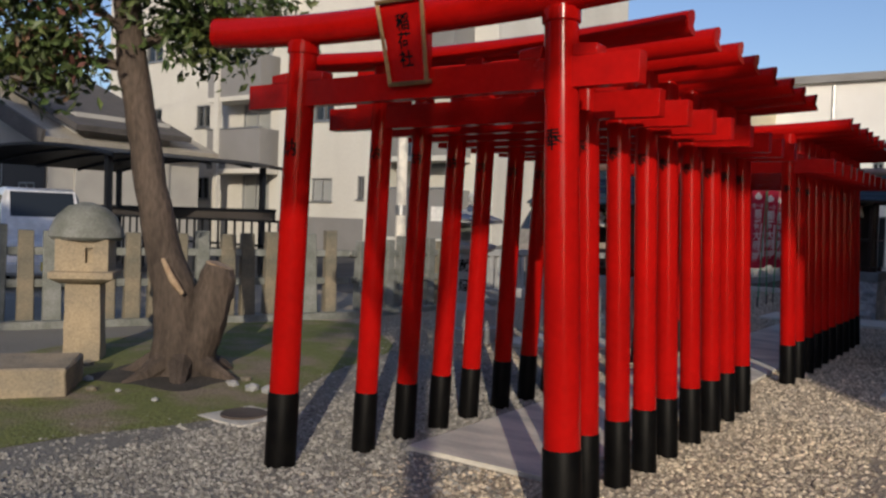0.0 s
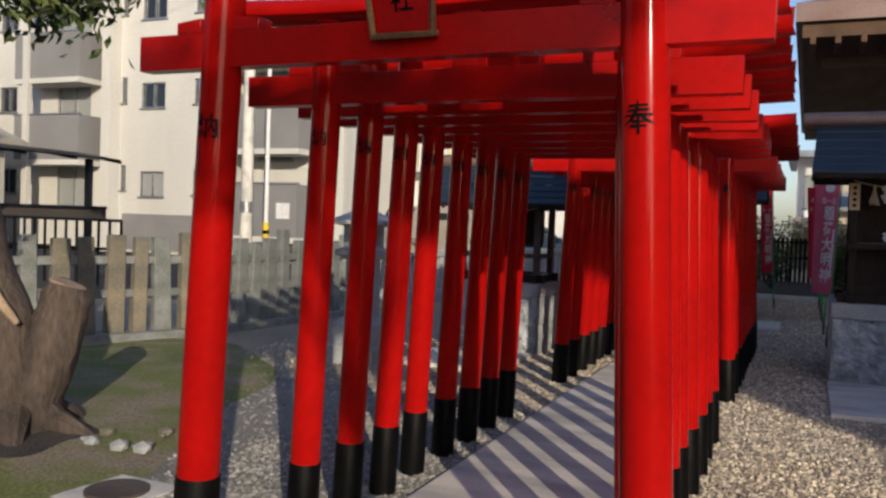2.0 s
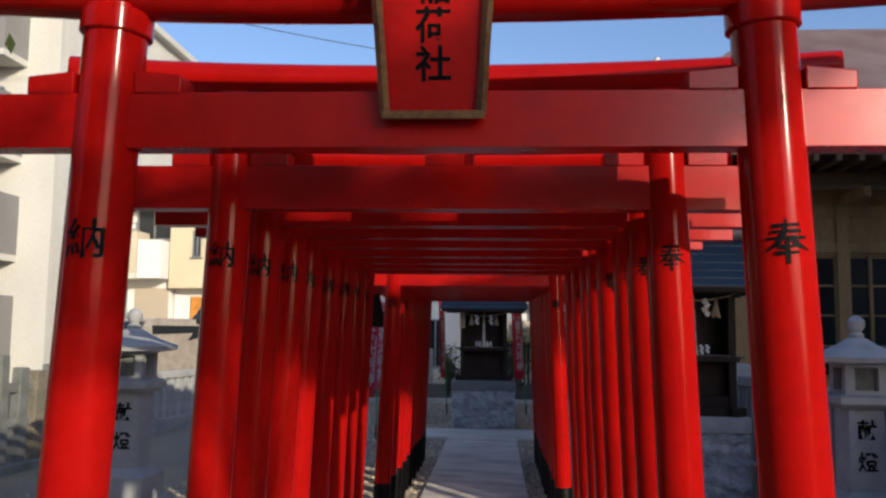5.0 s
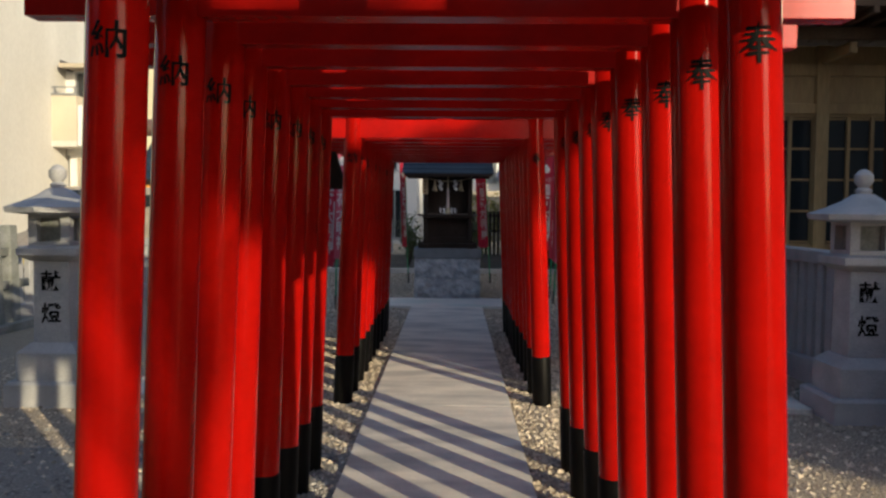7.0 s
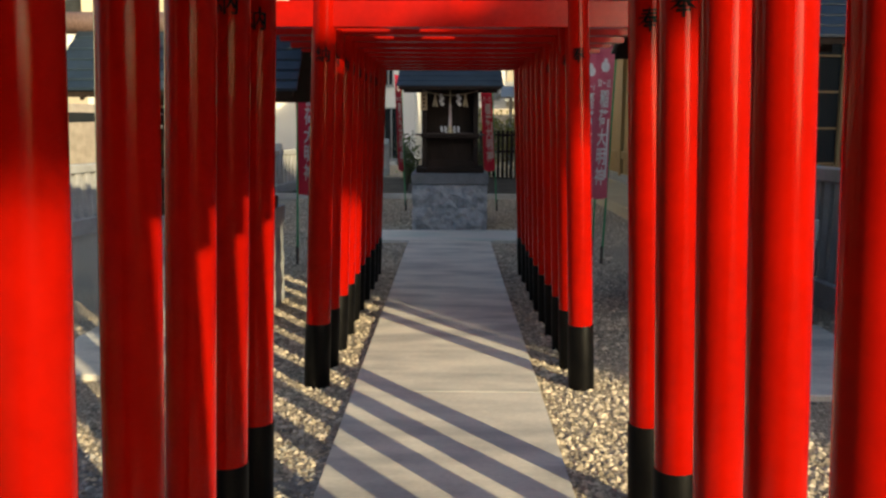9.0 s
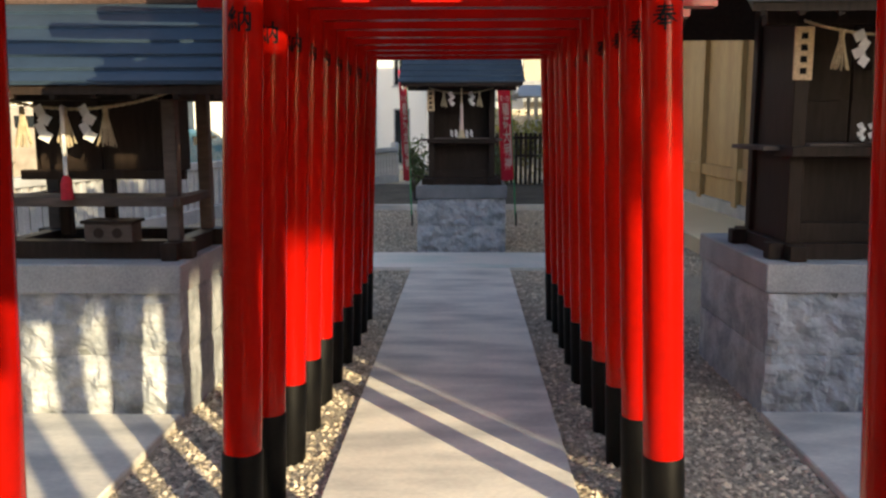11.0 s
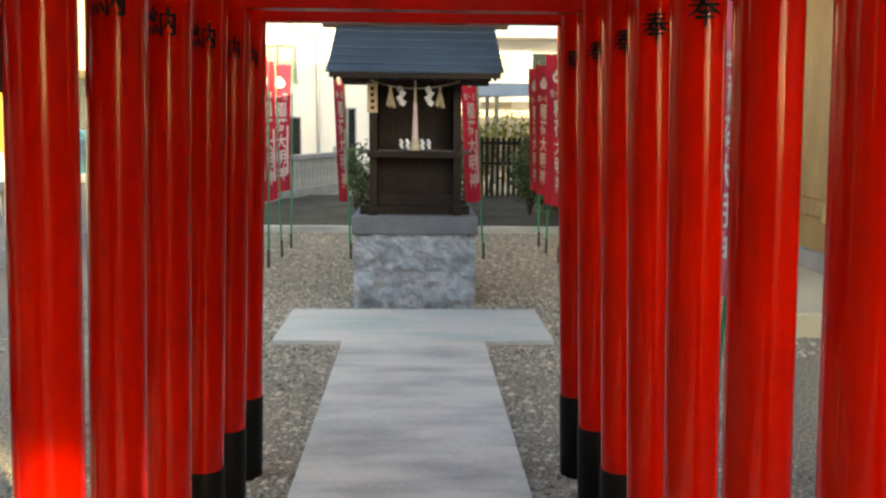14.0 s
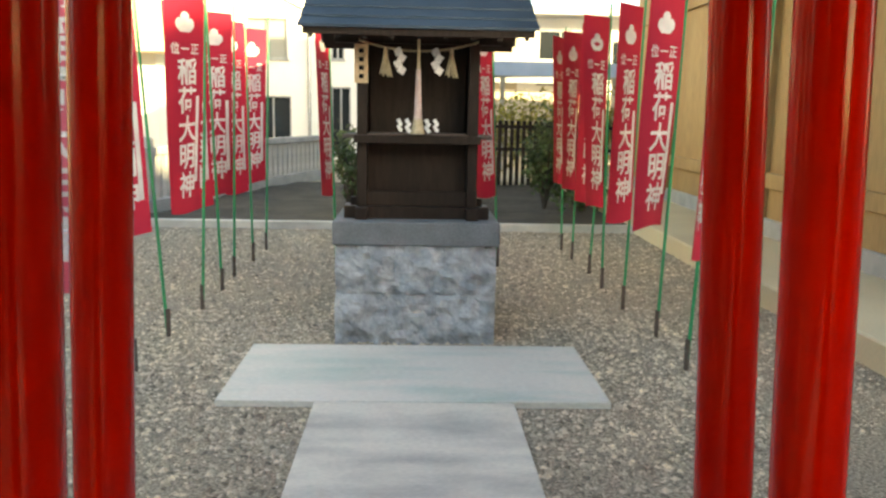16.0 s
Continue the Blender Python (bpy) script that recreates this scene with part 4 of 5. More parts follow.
# ---- the hall: timber walls, lattice windows, deep eaves ----
hall = thing("main_hall", pose(0, 0, 0), "large pale timber shrine hall with lattice windows and copper roof", "shrine hall")
HX, HY, HH = 4.1, 17.0, 4.25
wins = [(4.95 + 1.38 * i, 6.15 + 1.38 * i, 0.95, 3.08) for i in range(5)]
sw = part("wall_south", wall_mesh(HX, 13, 0.4, HH, wins, 0.15), TAN_WOOD, hall, "pale cypress timber wall", False)
sw.matrix_local = pose(0, HY, 0)
for x0, x1, z0, z1 in wins:
    wdw = part("window", boxed(x0, x1, HY + 0.09, HY + 0.1, z0, z1), PANE, hall, "dark lattice window", False)
    for k in range(4):
        x = x0 + (x1 - x0) * k / 3
        part("mullion", boxed(x - 0.028, x + 0.028, HY + 0.02, HY + 0.085, z0, z1, 0.003), TAN_WOOD, wdw)
    for z in (z0 + 0.03, z0 + 0.55, z0 + 1.08, z0 + 1.6, z1 - 0.03):
        part("muntin", boxed(x0, x1, HY + 0.045, HY + 0.08, z - 0.016, z + 0.016), TAN_WOOD, wdw)
for x in (HX, 4.84, 6.24, 7.62, 9.0, 10.38):
    part("column", boxed(x - 0.11, x + 0.11, HY - 0.09, HY + 0.12, 0.35, HH, 0.01), TAN_WOOD, hall)
for z0, z1 in ((3.12, 3.3), (0.75, 0.93), (3.75, 3.95)):
    part("beam", boxed(HX - 0.3, 13, HY - 0.06, HY + 0.02, z0, z1, 0.008), TAN_WOOD, hall)
    part("beam", boxed(HX - 0.06, HX + 0.02, HY + 0.2, 27, z0, z1, 0.008), TAN_WOOD, hall)
ww = part("wall_west", wall_mesh(-27, -HY - 0.152, 0.4, HH, [], 0.15), TAN_WOOD, hall, "pale cypress timber wall", False)
ww.matrix_local = pose(HX, 0, 0, 0, 0, -90)
for y in (18.9, 20.8, 22.7, 24.6):
    part("column", boxed(HX - 0.08, HX + 0.05, y - 0.1, y + 0.1, 0.35, HH, 0.01), TAN_WOOD, hall)
part("footing", boxed(HX - 0.05, 13, HY - 0.02, 27, -0.05, 0.4, 0.01), STONE, hall, "grey stone footing")
part("platform", boxed(2.9, 13, 15.6, 27.5, -0.05, 0.2, 0.015), CREAM, hall, "cream stone platform edge")


def hip_roof(x0, x1, y0, y1, z, ridge_y, rx0, rx1, zr, thick):
    bm = bmesh.new()
    rows = 9
    def ring(k, dz):
        c = k ** 1.25
        xa, xb = x0 + (rx0 - x0) * k, x1 + (rx1 - x1) * k
        ya, yb = y0 + (ridge_y - y0) * k, y1 + (ridge_y - y1) * k
        zz = z + (zr - z) * c + dz
        return [bm.verts.new(p) for p in ((xa, ya, zz), (xb, ya, zz), (xb, yb, zz), (xa, yb, zz))]
    rings = [ring(i / rows, 0) for i in range(rows)] + [ring(0.999, 0)]
    low = ring(0, -thick)
    for a, b in zip([low] + rings, rings):
        for k in range(4):
            bm.faces.new((a[k], a[(k + 1) % 4], b[(k + 1) % 4], b[k]))
    bm.faces.new(rings[-1])
    bm.faces.new(low[::-1])
    bmesh.ops.recalc_face_normals(bm, faces=bm.faces)
    return bm


part("roof", hip_roof(1.1, 15, 14.9, 30, 4.95, 22, 6.5, 11, 9.0, 0.28), COPPER, hall, "brown-grey copper roof", False)
part("soffit", boxed(1.2, 14.9, 15.0, 29.9, 4.45, 4.66), BROWN_WOOD, hall, "brown timber soffit", False)
for i in range(38):
    x = 1.35 + i * 0.34
    part("rafter", boxed(x - 0.04, x + 0.04, 14.95, 17.2, 4.34, 4.45, 0.005), BROWN_WOOD, hall)
for x in (HX, 6.24, 9.0):
    part("bracket", boxed(x - 0.06, x + 0.06, 15.9, HY - 0.1, 3.95, 4.12, 0.01), TAN_WOOD, hall)
part("eave_beam", boxed(1.5, 14.5, 15.85, 16.0, 4.14, 4.33, 0.01), BROWN_WOOD, hall)
for x in (6.6, 9.1):
    part("eave_post", boxed(x - 0.08, x + 0.08, 15.3, 15.46, 0.1, 4.4, 0.01), DARK_WOOD, hall)

# plain house added unseen on the sunny side, to shade the far yard
shade_house = thing("shrine_office", pose(0, 0, 0), "unseen cream house with dark roof, added to shade the far yard", "house")
part("wall", boxed(13.6, 46, -7.75, -2.5, -0.1, 9.6), CREAM, shade_house, smooth=False)
# beige block out of view, added to put the gabled house in shade
block = thing("apartment_block", pose(0, 0, 0), "unseen plain beige block added to shade the gabled house", "building")
part("wall", boxed(-16, -5, -13, -10, -0.1, 14), BEIGE, block, smooth=False)
part("roof", boxed(-16.2, -4.8, -13.2, -9.8, 14, 14.3), ROOF_TILE, block, smooth=False)
part("roof", hip_roof(13.6, 46.4, -7.75, -2.2, 9.6, -5.5, 16, 42, 11, 0.2), ROOF_TILE, shade_house, smooth=False)

# unseen houses added round the yard to dim the sky light on the gates
for x0, x1, y0, y1, h in ((-17, 4.2, -19, -10, 8.0), (9.2, 15, -1.3, 14.0, 6.2), (-34, -22, -14, 6, 6.5)):
    nb = thing("house", pose(0, 0, 0), "unseen plain house added to close the yard and cut sky light", "house", "neighbour houses")
    part("wall", boxed(x0, x1, y0, y1, -0.1, h), BEIGE, nb, smooth=False)
    part("roof", hip_roof(x0 - 0.3, x1 + 0.3, y0 - 0.3, y1 + 0.3, h, (y0 + y1) / 2, x0 + 2.5, x1 - 2.5, h + 1.6, 0.2), ROOF_TILE, nb, smooth=False)

# plain wall added unseen behind the walk's start for shade; added tree shades beams
back_wall = tagged(new("wall_back", mesh_of(boxed(-2.85, 2.85, -0.08, 0.08, -0.05, 2.05, 0.02))), "plain grey concrete wall, unseen, added to shade the foreground", "wall", kind="structure")
back_wall.data.materials.append(CONCRETE)
back_wall.matrix_world = pose(2.15, -3.4, 0, 0, 0, 35.1)

# ---- tree with cut stub ----
B, R = Vector((-3.46, 5.37, 0)), Vector((0.82, 0.57, 0))
tree = thing("tree", Matrix.Translation(B), "leaning evergreen tree with a sawn side trunk and rooty foot", "tree")


def limb(pts, radii, seg=14, rough=0.02):
    bm = bmesh.new()
    P, Q = [], []
    for i in range(len(pts) - 1):
        for k in range(4):
            P.append(pts[i].lerp(pts[i + 1], k / 4))
            Q.append(radii[i] + (radii[i + 1] - radii[i]) * k / 4)
    P.append(pts[-1]); Q.append(radii[-1])
    tube(bm, P, Q, seg)
    bmesh.ops.recalc_face_normals(bm, faces=bm.faces)
    bm.normal_update()
    for v in bm.verts:
        v.co += v.normal * rough * (noise.noise(v.co * 4) + 0.5 * noise.noise(v.co * 11))
    return bm


def at(lat, z, depth=0.0):
    return R * lat + Vector((-0.57, 0.82, 0)) * depth + Vector((0, 0, z))


trunk_pts = [at(0.0, -0.08), at(-0.02, 0.12), at(-0.03, 0.45), at(-0.08, 0.8), at(-0.18, 1.1), at(-0.30, 1.7), at(-0.42, 2.4), at(-0.52, 3.0), at(-0.60, 3.8), at(-0.55, 4.6)]
part("trunk", limb(trunk_pts, [0.38, 0.26, 0.21, 0.185, 0.155, 0.14, 0.13, 0.125, 0.10, 0.05]), BARK, tree)
part("stub", limb([at(0.06, -0.05), at(0.14, 0.3), at(0.25, 0.62), at(0.31, 0.92), at(0.33, 1.02)], [0.25, 0.18, 0.165, 0.16, 0.135], 14, 0.04), BARK, tree, "sawn-off side trunk")
part("cut", limb([at(0.325, 1.015), at(0.33, 1.03)], [0.13, 0.12], 12, 0.01), CUT_WOOD, tree)
scar = limb([at(-0.12, 1.08, -0.19), at(-0.02, 0.9, -0.225), at(0.07, 0.78, -0.22)], [0.02, 0.035, 0.018], 8, 0.01)
part("scar", scar, CUT_WOOD, tree, "bare pale wood where bark is gone")
for a, l in ((-2.6, 0.75), (-1.6, 0.7), (-0.7, 0.6), (0.3, 0.65), (1.4, 0.6), (2.5, 0.7)):
    d = Vector((math.cos(a), math.sin(a), 0))
    part("root", limb([d * 0.18 + Vector((0, 0, 0.16)), d * 0.42 + Vector((0, 0, 0.05)), d * l + Vector((0, 0, -0.04))], [0.12, 0.075, 0.02], 8, 0.015), BARK, tree)
rng = random.Random(5)
ends = []
for z, dx, dy, dz, r in ((2.75, -1.5, -0.2, 0.0, 0.05), (2.9, 0.95, 0.2, 0.35, 0.05), (3.0, -0.9, -0.8, 0.5, 0.05), (3.1, 0.5, -0.7, 0.6, 0.045), (3.3, -1.3, 0.5, 0.9, 0.05),
                         (3.4, 0.9, 0.6, 0.9, 0.05), (3.6, -0.4, 0.8, 1.0, 0.045), (3.9, 0.6, -0.4, 1.0, 0.04), (4.2, -0.8, 0.1, 0.9, 0.04), (4.4, 0.2, 0.2, 1.1, 0.04)):
    s = at(-0.5, z)
    e = s + R * dx + Vector((-0.57, 0.82, 0)) * dy + Vector((0, 0, dz))
    mid = s.lerp(e, 0.5) + Vector((rng.uniform(-0.1, 0.1), rng.uniform(-0.1, 0.1), 0.1))
    part("branch", limb([s, mid, e], [r, r * 0.65, r * 0.25], 7, 0.01), BARK, tree)
    for k in range(7):
        q = s.lerp(e, rng.uniform(0.35, 1.05)) + Vector((rng.gauss(0, 0.22), rng.gauss(0, 0.22), rng.gauss(0.03, 0.16)))
        ends.append(q)
        part("twig", tubed([s.lerp(e, 0.4 + 0.07 * k), q], [0.010, 0.004], 5), BARK, tree)


def leaves(centres, spread, n, size, seed):
    """Folded leaf blades scattered about the twig ends."""
    g = np.random.default_rng(seed)
    c = np.array([tuple(v) for v in centres])
    idx = g.integers(0, len(c), n)
    p = c[idx] + g.normal(0, 1, (n, 3)) * np.array(spread)
    d = g.normal(0, 1, (n, 3)); d[:, 2] -= 0.4
    d /= np.linalg.norm(d, axis=1)[:, None]
    s = np.cross(d, g.normal(0, 1, (n, 3)))
    s /= np.linalg.norm(s, axis=1)[:, None]
    u = np.cross(s, d)
    L = size * g.uniform(0.6, 1.3, n)[:, None]
    W = L * 0.23
    v = np.stack([p, p + d * L * 0.5 + s * W + u * W * 0.4, p + d * L, p + d * L * 0.5 - s * W + u * W * 0.4, p + d * L * 0.5], 1)
    f = (np.array([(0, 1, 4), (1, 2, 4), (2, 3, 4), (3, 0, 4)])[None] + 5 * np.arange(n)[:, None, None]).reshape(-1, 3)
    me = bpy.data.meshes.new("leaves")
    me.from_pydata(v.reshape(-1, 3), [], f)
    return me


def crown(parent, name, centres, spread, n, size, mat, seed, label=""):
    me = leaves(centres, spread, n, size, seed)
    me.materials.append(mat)
    ob = new(name, me)
    ob.parent = parent
    return tagged(ob, label, kind="stuff")


crown(tree, "crown", ends, (0.17, 0.17, 0.13), 17000, 0.11, LEAF, 2, "glossy dark green leaves in loose clumps")
crown(tree, "russet_leaves", [e for e in ends if (e - at(-0.5, 3)).dot(R) < -0.2], (0.15, 0.15, 0.1), 1800, 0.10, LEAF_RUST, 3, "reddish brown leaves")

# unseen front-yard tree, added with a one-sided crown to shade the far gates' tops
shade_tree = thing("tree", pose(8.62, -0.70, 0), "unseen tall evergreen with a flat one-sided crown, added to shade the far gates", "tree")
part("trunk", limb([Vector((0, 0, -0.1)), Vector((0.05, 0.05, 2.0)), Vector((-0.02, 0.0, 4.0)), Vector((-0.1, -0.05, 5.3))], [0.17, 0.13, 0.1, 0.05]), BARK, shade_tree)
rs = random.Random(8)
tufts = []
for i in range(110):
    out, deep = rs.uniform(0.1, 1.85), rs.uniform(-0.6, 0.6)
    low = 5.66 - 0.34 * out + 0.287 * deep
    tufts.append(Vector((-0.807 * out + 0.59 * deep, -0.59 * out - 0.807 * deep, rs.uniform(low + 0.08, 5.72 + 0.287 * deep))))
for e in tufts[::9]:
    part("branch", limb([Vector((-0.05, 0, e.z - 0.5)), e * 0.5 + Vector((0, 0, e.z * 0.5 - 0.12)), e], [0.035, 0.02, 0.008]), BARK, shade_tree)
crown(shade_tree, "crown", tufts, (0.13, 0.13, 0.06), 14000, 0.16, LEAF, 12, "dense dark green leaves")

# second unseen tree, added behind the walk's start to shade the front gate's beam
spread = thing("tree", pose(6.1, -3.9, 0), "unseen evergreen with a low flat crown, added to shade the front gate", "tree")
part("trunk", limb([Vector((0, 0, -0.1)), Vector((-0.05, 0.02, 1.8)), Vector((-0.3, 0.25, 3.6)), Vector((-0.6, 0.5, 4.7))], [0.15, 0.12, 0.08, 0.03]), BARK, spread)
boughs = []
for i in range(120):
    x, deep = rs.uniform(-1.3, 0.72), rs.uniform(8.2, 9.8)
    low = 2.12 - 0.4 * max(0.0, 0.6 - x)
    z = rs.uniform(low + 0.06, 2.36)
    boughs.append(Vector((x + 0.59 * deep - 6.1, 4.1 - 0.807 * deep + 3.9, z + 0.287 * deep)))
for e in boughs[::10]:
    part("branch", limb([Vector((-0.3, 0.25, 3.4)), e.lerp(Vector((-0.4, 0.3, 4.2)), 0.5), e], [0.035, 0.02, 0.008]), BARK, spread)
crown(spread, "crown", boughs, (0.11, 0.11, 0.06), 2000, 0.12, LEAF, 14, "loose dark green leaves")

# ---- yard details on the left ----


def patch(name, cx, cy, rx, ry, z, mat, label, category, seed, turn=0.0):
    bm = bmesh.new()
    n = 40
    c = bm.verts.new((0, 0, z))
    rings = []
    for k, q in enumerate((0.35, 0.7, 1.0)):
        rings.append([bm.verts.new((rx * q * (1 + 0.25 * noise.noise(Vector((math.cos(a) * 1.5 + seed, math.sin(a) * 1.5, k)))) * math.cos(a), ry * q * (1 + 0.25 * noise.noise(Vector((math.cos(a) * 1.5, math.sin(a) * 1.5 + seed, k)))) * math.sin(a), z * (1 - q * q * 0.9) + 0.01 * noise.noise(Vector((math.cos(a) * 3, math.sin(a) * 3, seed + k))) * (1 - q))) for a in (2 * math.pi * i / n for i in range(n))])
    for i in range(n):
        bm.faces.new((c, rings[0][i], rings[0][(i + 1) % n]))
        for a, b in zip(rings, rings[1:]):
            bm.faces.new((a[i], b[i], b[(i + 1) % n], a[(i + 1) % n]))
    bmesh.ops.recalc_face_normals(bm, faces=bm.faces)
    ob = new(name, mesh_of(bm))
    ob.data.materials.append(mat)
    ob.matrix_world = pose(cx, cy, 0.001, 0, 0, turn)
    return tagged(ob, label, category, kind="structure")


patch("moss_ground", -4.15, 6.2, 1.65, 3.5, 0.05, MOSS, "mossy bare earth around the tree and fence foot", "moss", 1, 25)
patch("soil_mound", -3.56, 5.27, 0.95, 0.8, 0.07, EARTH, "dark bare soil round the tree foot", "soil", 5)
g = np.random.default_rng(9)
rubble = thing("foot_stones", pose(-3.46, 5.32, 0), "small pale stones scattered round the tree foot", "stones")
for i in range(14):
    a, r = g.uniform(-2.9, 0.9), g.uniform(0.5, 1.1)
    s = g.uniform(0.025, 0.07)
    bm = bmesh.new()
    bmesh.ops.create_icosphere(bm, subdivisions=1, radius=s)
    for v in bm.verts:
        v.co.z *= 0.6
        v.co *= 1 + 0.3 * noise.noise(v.co * 30 + Vector((i, 0, 0)))
    part("stone", bm, STONE if i % 2 else OLD_STONE, rubble, smooth=False).location = (r * math.cos(a), r * math.sin(a), 0.05)
slab = tagged(new("flat_stone", mesh_of(roughen(boxed(-0.6, 0.6, -0.35, 0.35, -0.05, 0.26, 0.02), 4, 0.03, 3))), "broad flat tan stone lying on the ground", "stone")
slab.data.materials.append(TAN_STONE)
slab.matrix_world = pose(-3.98, 3.98, 0, 0, 0, 50)
man = thing("manhole_cover", pose(-1.98, 4.8, 0.0), "rusty round manhole cover in a concrete collar", "manhole cover")
part("collar", boxed(-0.24, 0.24, -0.24, 0.24, -0.04, 0.012, 0.006), CONCRETE, man)
part("lid", tubed([(0, 0, 0.0), (0, 0, 0.026), (0, 0, 0.03)], [0.17, 0.17, 0.165], 28), GREY_WOOD, man, "rusty iron lid")

# ---- kerb and planting bed behind the shrine ----
kerb = tagged(new("kerb", mesh_of(boxed(-4.05, 2.9, 22.0, 22.12, -0.05, 0.1, 0.01))), "thin pale concrete kerb of the planting bed", "kerb", kind="structure")
kerb.data.materials.append(CONCRETE)
bed = tagged(new("planting_bed", mesh_of(grid_sheet(-4.05, 2.9, 22.12, 28.5, 0.25, lambda x, y: 0.05 + 0.05 * noise.noise(Vector((x, y, 0)))))), "dark soil planting bed behind the shrine", "planting bed", kind="structure")
bed.data.materials.append(EARTH)


def shrub(x, y, h, w, n, mat, seed, label):
    t = thing("shrub", pose(x, y, 0), label, "shrub", "shrubs of the planting bed")
    rr = random.Random(seed)
    tips = []
    for i in range(12):
        a = rr.uniform(0, 6.28)
        e = Vector((math.cos(a) * w * rr.uniform(0.2, 0.8), math.sin(a) * w * rr.uniform(0.2, 0.8), h * rr.uniform(0.35, 1.0)))
        part("stem", tubed([(0, 0, 0), e * 0.5 + Vector((0, 0, 0.1)), e], [0.018, 0.012, 0.005], 6), BARK, t)
        tips += [e, e * 0.75]
    crown(t, "foliage", tips, (w * 0.22, w * 0.22, h * 0.10), n, 0.10, mat, seed)


shrub(2.05, 24.3, 1.5, 0.5, 1500, LEAF, 21, "slim dark green shrub in the planting bed")
shrub(-1.0, 23.6, 1.15, 0.3, 700, LEAF, 22, "loose dark green shrub beside the shrine")
shrub(2.6, 24.1, 0.9, 0.5, 900, LEAF, 23, "low dark green shrub in the planting bed")
shrub(0.6, 24.8, 1.1, 0.6, 900, LEAF, 24, "low dark green shrub in the planting bed")
sf = thing("slat_fence", pose(0, 0, 0), "dark brown vertical slat fence before a hedge", "fence")
part("rail", boxed(-0.6, 5.5, 28.6, 28.65, 0.75, 0.82), DARK_WOOD, sf)
part("rail", boxed(-0.6, 5.5, 28.6, 28.65, 1.22, 1.29), DARK_WOOD, sf)
for i in range(48):
    part("slat", boxed(-0.55 + i * 0.125, -0.475 + i * 0.125, 28.57, 28.6, -0.05, 1.38), DARK_WOOD, sf, smooth=False)
hedge = thing("hedge", pose(2.3, 29.8, 0), "yellow-green sunlit hedge behind the slat fence", "hedge")
hc = [Vector((random.uniform(-2.6, 2.6), random.uniform(-0.4, 0.4), random.uniform(0.5, 1.7))) for _ in range(120)]
crown(hedge, "foliage", hc, (0.2, 0.2, 0.2), 6000, 0.13, HEDGE, 31)
for i in range(6):
    part("stem", tubed([(-2.3 + i * 0.9, 0, 0), (-2.2 + i * 0.9, 0, 1.3)], [0.05, 0.02], 6), BARK, hedge)


# ---- neighbouring buildings ----
def house_window(parent, x0, x1, y, z0, z1, pane=None, label="", frame_mat=None):
    w = part("window", boxed(x0, x1, y + 0.10, y + 0.12, z0, z1), pane or PANE, parent, label, False)
    fm = frame_mat or GREY_METAL
    for a, b, c, d in ((x0, x0 + 0.05, z0, z1), (x1 - 0.05, x1, z0, z1), ((x0 + x1) / 2 - 0.025, (x0 + x1) / 2 + 0.025, z0, z1), (x0, x1, z0, z0 + 0.05), (x0, x1, z1 - 0.05, z1)):
        part("frame", boxed(a, b, y + 0.03, y + 0.099, c, d), fm, w, smooth=False)
    part("sill", boxed(x0 - 0.05, x1 + 0.05, y - 0.07, y + 0.1, z0 - 0.05, z0), GREY_METAL, w, smooth=False)
    return w


def face_with_windows(t, x0, x1, y, z1, wins, mat, back):
    part("front_wall", wall_mesh(x0, x1, -0.2, z1, [w[:4] for w in wins], 0.2), mat, t, smooth=False).matrix_local = pose(0, y, 0)
    part("body", boxed(x0, x1, y + 0.3, back, -0.2, z1), mat, t, smooth=False)
    for s, xx in ((0, x0), (1, x1)):
        part("corner", boxed(xx - (0.0 if s == 0 else 0.2), xx + (0.2 if s == 0 else 0.0), y + 0.2, y + 0.3, -0.2, z1), mat, t, smooth=False)
    for w in wins:
        house_window(t, w[0], w[1], y, w[2], w[3], w[4] if len(w) > 4 else None)


def balcony(t, x0, x1, y, z0, z1, depth, mat):
    b = part("balcony", boxed(x0, x1, y - depth, y + 0.0, z0 - 0.18, z0), OFF_WHITE, t, smooth=False)
    part("parapet", boxed(x0, x1, y - depth, y - depth + 0.1, z0, z1), mat, b, "taupe balcony panel", False)
    for xx in (x0, x1 - 0.1):
        part("parapet_side", boxed(xx, xx + 0.1, y - depth + 0.1, y, z0, z1), mat, b, smooth=False)
    part("rail", boxed(x0 - 0.03, x1 + 0.03, y - depth - 0.03, y - depth + 0.13, z1, z1 + 0.06), GREY_METAL, b, smooth=False)


apt = thing("apartment_building", pose(-0.28, -0.19, 0.3), "white four-storey apartment block with taupe balconies", "apartment building")
wins = []
for k in range(4):
    z = 1.75 + 3.05 * k
    wins.append((-19.65, -18.6, z, z + 0.88, PANE_LIGHT if k == 0 else PANE))
    wins.append((-17.35, -17.0, z + 0.1, z + 0.95))
    wins.append((-20.55, -20.3, z + 0.2, z + 1.1))
    wins.append((-23.6, -22.0, z - 0.7, z + 1.1, PANE_LIGHT))
    wins.append((-26.6, -25.7, z, z + 0.95))
    wins.append((-30.2, -29.0, z, z + 0.95))
face_with_windows(apt, -33, -16.25, 24, 12.6, wins, OFF_WHITE, 36)
for k in range(4):
    balcony(apt, -24.5, -21.4, 24, 2.95 + 2.85 * k, 4.5 + 2.85 * k, 1.1, TAUPE)
part("pilaster", boxed(-21.0, -20.6, 23.5, 24.0, -0.2, 12.6), OFF_WHITE, apt, smooth=False)
part("pilaster", boxed(-24.0, -23.75, 22.8, 23.0, -0.2, 12.6), OFF_WHITE, apt, smooth=False)
